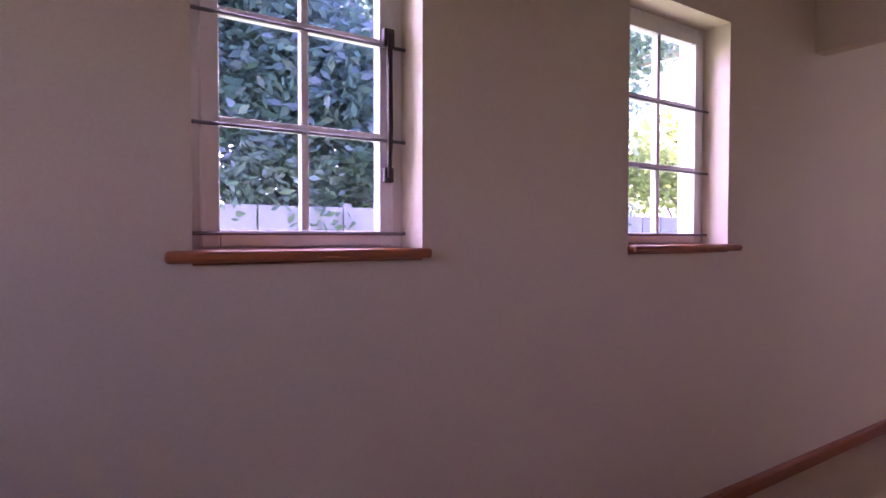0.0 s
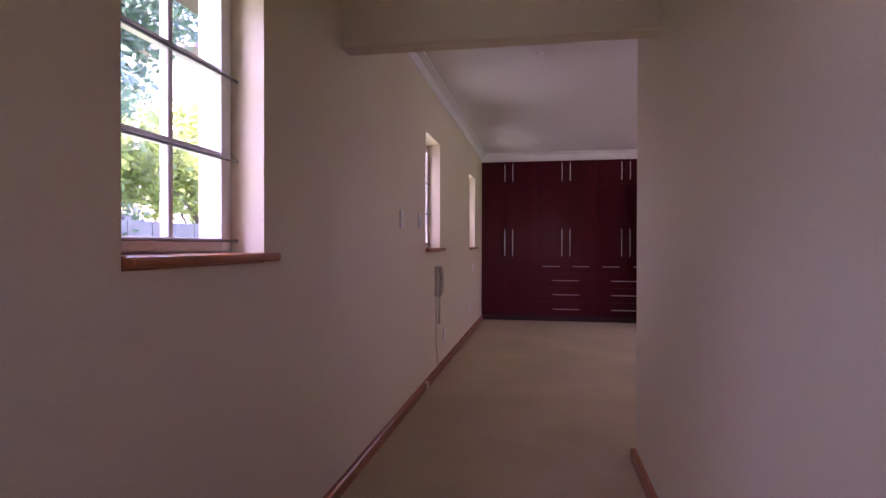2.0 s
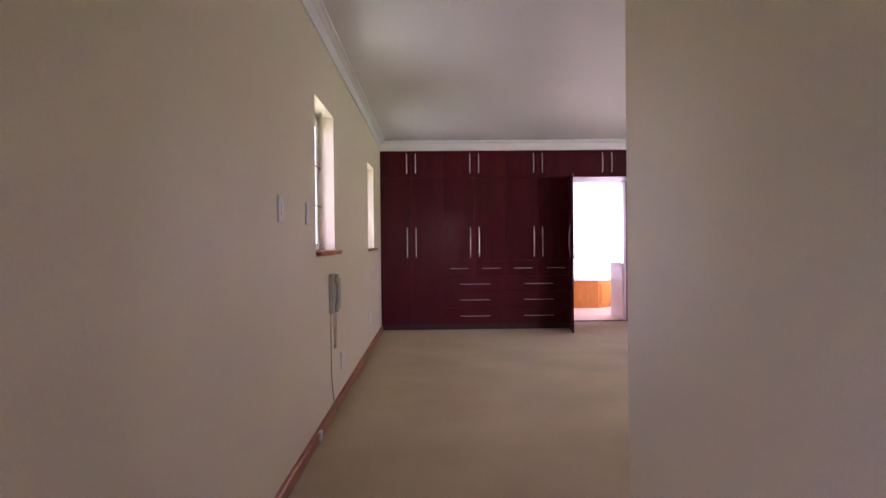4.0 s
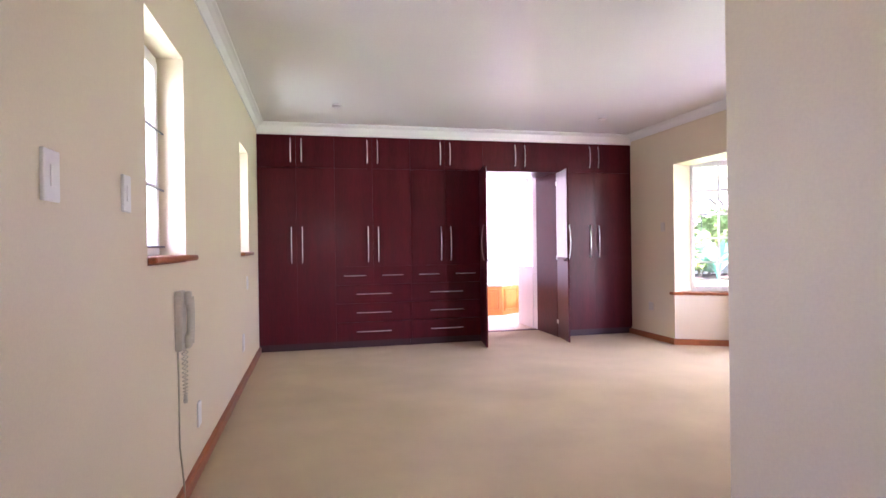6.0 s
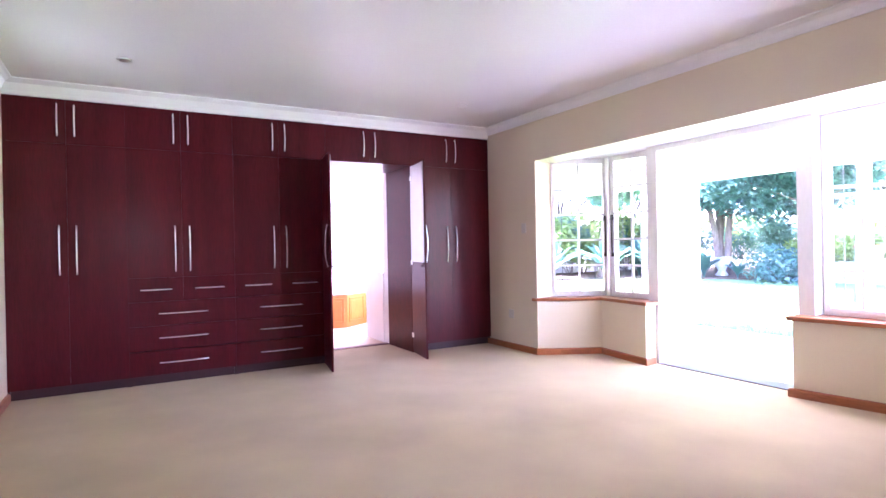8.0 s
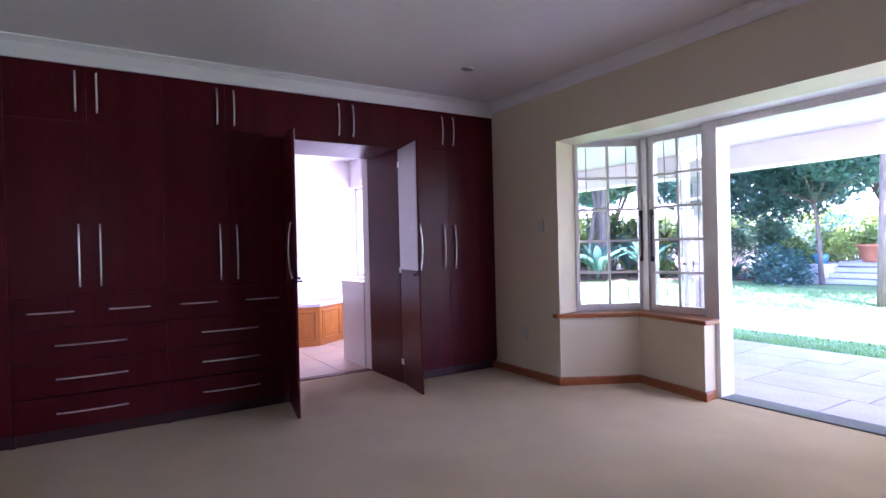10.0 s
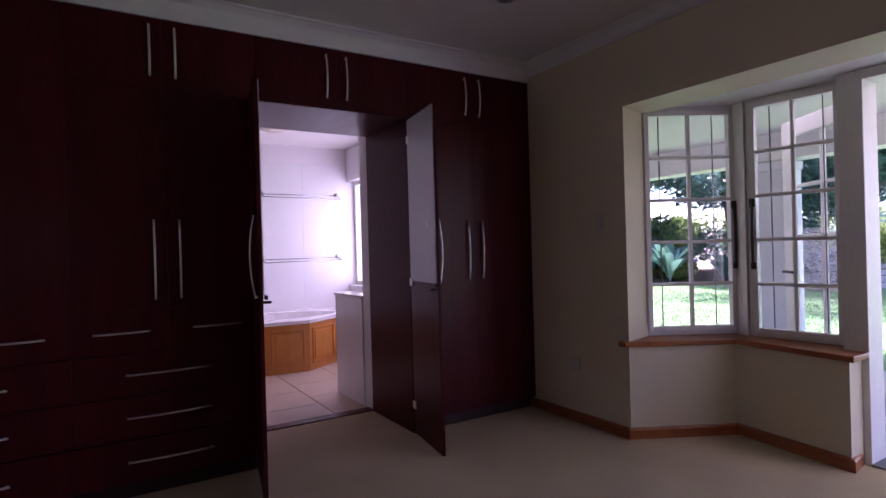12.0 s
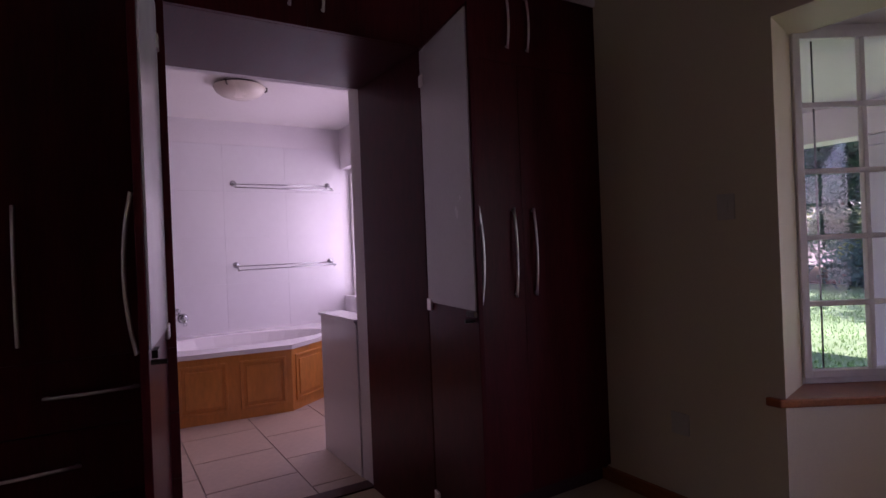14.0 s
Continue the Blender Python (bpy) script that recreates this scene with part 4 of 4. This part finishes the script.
# north garden: fence, trees and the neighbouring house
fence = thing("garden_fence", pose(0, 4.9, -0.3), "pale painted board fence beyond the windows", "fence")
for k in range(46):
    part("board", boxed(-6 + k * 0.4 + 0.008, 0, 0.05, -5.6 + k * 0.4 - 0.008, 0.03, 1.76, bevel=0.004), FENCE, fence)
for k in range(10):
    part("post", boxed(-6 + k * 2.0, 0.03, 0, -5.9 + k * 2.0, 0.13, 1.80, bevel=0.006), FENCE, fence)
house = thing("neighbour_house", pose(17.0, 9.0, -0.3), "white two-storey neighbouring house with dark windows", "house")
part("wall", boxed(-4.0, 0, 0, 8.0, 8, 6.2), HOUSE_WALL, house)
rb = bmesh.new()
prism(rb, [(-4.5, -0.5), (8.5, -0.5), (8.5, 8.5), (-4.5, 8.5)], 6.2, 6.4)
part("roof", rb, ROOF_TILE, house)
for z in (1.0, 3.9):
    for x in (-3.2, -0.8, 1.8, 4.4):
        wn = part("window", ring(bmesh.new(), x, z, x + 1.5, z + 1.4, 0.08, -0.05, 0.01), WHITE_WOOD, house)
        for q in (0, 1):
            part("pane", boxed(x + 0.08 + 0.68 * q, -0.02, z + 0.08, x + 0.74 + 0.68 * q, -0.006, z + 1.32), DARK_PANE, wn)
for q in range(2):
    wn = part("side_window", boxed(-4.05, 2.0 + 3 * q, 3.9, -4.001, 3.4 + 3 * q, 5.3), DARK_PANE, house)
tree(1.0, 6.3, -0.3, 6.4, 3.2, LEAF_DARK, 70000, 0.065, "leafy green tree close outside the window", crown_from=0.27, radius=0.075, flat=0.9)
tree(4.6, 6.0, -0.3, 5.0, 2.6, LEAF_MID, 40000, 0.065, "leafy green tree near the fence", stems=3, crown_from=0.35, radius=0.07)
tree(-1.4, 9.2, -0.3, 9.5, 4.6, LEAF_DARK, 20000, 0.13, "dark tree beyond the fence", crown_from=0.3, radius=0.16)
tree(7.8, 8.8, -0.3, 6.5, 3.2, LEAF_LIGHT, 8000, 0.13, "yellow-green tree beyond the fence", crown_from=0.3, radius=0.14)
tree(3.2, 10.5, -0.3, 10.5, 5.0, LEAF_DARK, 26000, 0.13, "tall dark tree beyond the fence", crown_from=0.22, radius=0.15)
tree(11.0, 7.5, -0.3, 5.5, 2.6, LEAF_LIGHT, 12000, 0.08, "yellow-green tree near the neighbouring house", stems=3, crown_from=0.3, radius=0.07)
for x, y in ((1.5, 5.9), (0.2, 6.0), (2.8, 6.1), (4.2, 5.9), (6.0, 6.2)):
    shrub(x, y, -0.3, 1.9, 2.6, LEAF_MID, 5200, 0.055, "leafy shrub growing behind the fence")

# ---- grass blades ----
r = np.random.RandomState(3)
n = 26000
px, py = 4.0 + 14.0 * r.random(n), -6.92 - 8.5 * r.random(n) ** 1.5
hgt, ang, ln = 0.025 + 0.04 * r.random(n), 6.283 * r.random(n), 0.03 * r.normal(size=n)
edge = py > -7.15
hgt[edge] *= 1.6
wd = 0.006 + 0.006 * r.random(n)
base = np.stack([px, py, np.full(n, -0.078)], 1)
sidev = np.stack([np.cos(ang) * wd, np.sin(ang) * wd, np.zeros(n)], 1)
tipv = np.stack([np.sin(ang) * ln, np.cos(ang) * ln, hgt], 1)
v = np.stack([base - sidev, base + sidev, base + tipv], 1).reshape(-1, 3)
me = bpy.data.meshes.new("grass")
me.from_pydata(v.tolist(), [], [(3 * k, 3 * k + 1, 3 * k + 2) for k in range(n)])
me.materials.append(BLADE)
tagged(new("grass", me), "short green lawn grass with ragged edge", "grass", kind="stuff")


# ---- tiles and slabs ----
def tile_mesh(name, w, h, d, mat, bevel):
    ob_bm = boxed(-w / 2, -h / 2, -d, w / 2, h / 2, 0)
    top = [e for e in ob_bm.edges if all(abs(q.co.z) < 1e-6 for q in e.verts)]
    bmesh.ops.bevel(ob_bm, geom=top, offset=bevel, segments=1, affect="EDGES")
    me = bpy.data.meshes.new(name)
    ob_bm.to_mesh(me)
    ob_bm.free()
    me.materials.append(mat)
    return me


def piece(name, me, parent, m):
    ob = new(name, me)
    ob.parent = parent
    ob.matrix_basis = m


floor_b = bpy.data.objects["floor_bathroom"]
TM = tile_mesh("floor_tile", 0.494, 0.494, 0.008, TILE, 0.002)
for c in range(7):
    for q in range(-1, 6):
        x, y = 10.25 + 0.5 * q + (0.25 if c % 2 else 0), -3.10 + 0.5 * c + 0.25
        if x - 0.25 > 10.12 and x + 0.25 < 12.9 and y < 1:
            piece("tile", TM, floor_b, pose(x, y, 0.0))
        elif x + 0.25 > 10.14 and x < 10.5:
            w = x + 0.247 - 10.135
            piece("tile", tile_mesh("cut_tile", w, 0.494, 0.008, TILE, 0.002), floor_b, pose(10.135 + w / 2, y, 0.0))
wall_be = bpy.data.objects["wall_bathroom_east"]
WM = tile_mesh("wall_tile", 0.4493, 0.5993, 0.006, WALL_TILE, 0.0005)
for c in range(5):
    for q in range(7):
        z, y = 0.10 + 0.45 * c + 0.225, -3.40 + 0.6 * q + 0.3
        if y + 0.3 < 1.33:
            piece("tile", WM, wall_be, pose(12.954, y, z, 0, -90, 0))
structure("bathroom_frieze", boxed(12.952, -3.40, 2.352, 12.962, NORTH, 2.60), BATH_PAINT, "white painted strip above the wall tiles", "wall")
SM = [tile_mesh("slab", w - 0.012, 0.628, 0.05, SLAB, 0.004) for w in (0.62, 0.82, 0.95)]
srng = random.Random(5)
for q in range(4):
    x = 2.1 + 0.3 * (q % 2)
    while x < 10.4:
        k = srng.randrange(3)
        w = (0.62, 0.82, 0.95)[k]
        piece("slab", SM[k], patio, pose(x + w / 2, -4.64 - 0.64 * q, -0.035 + srng.uniform(-0.002, 0.002), srng.uniform(-0.15, 0.15), srng.uniform(-0.15, 0.15), 0))
        x += w
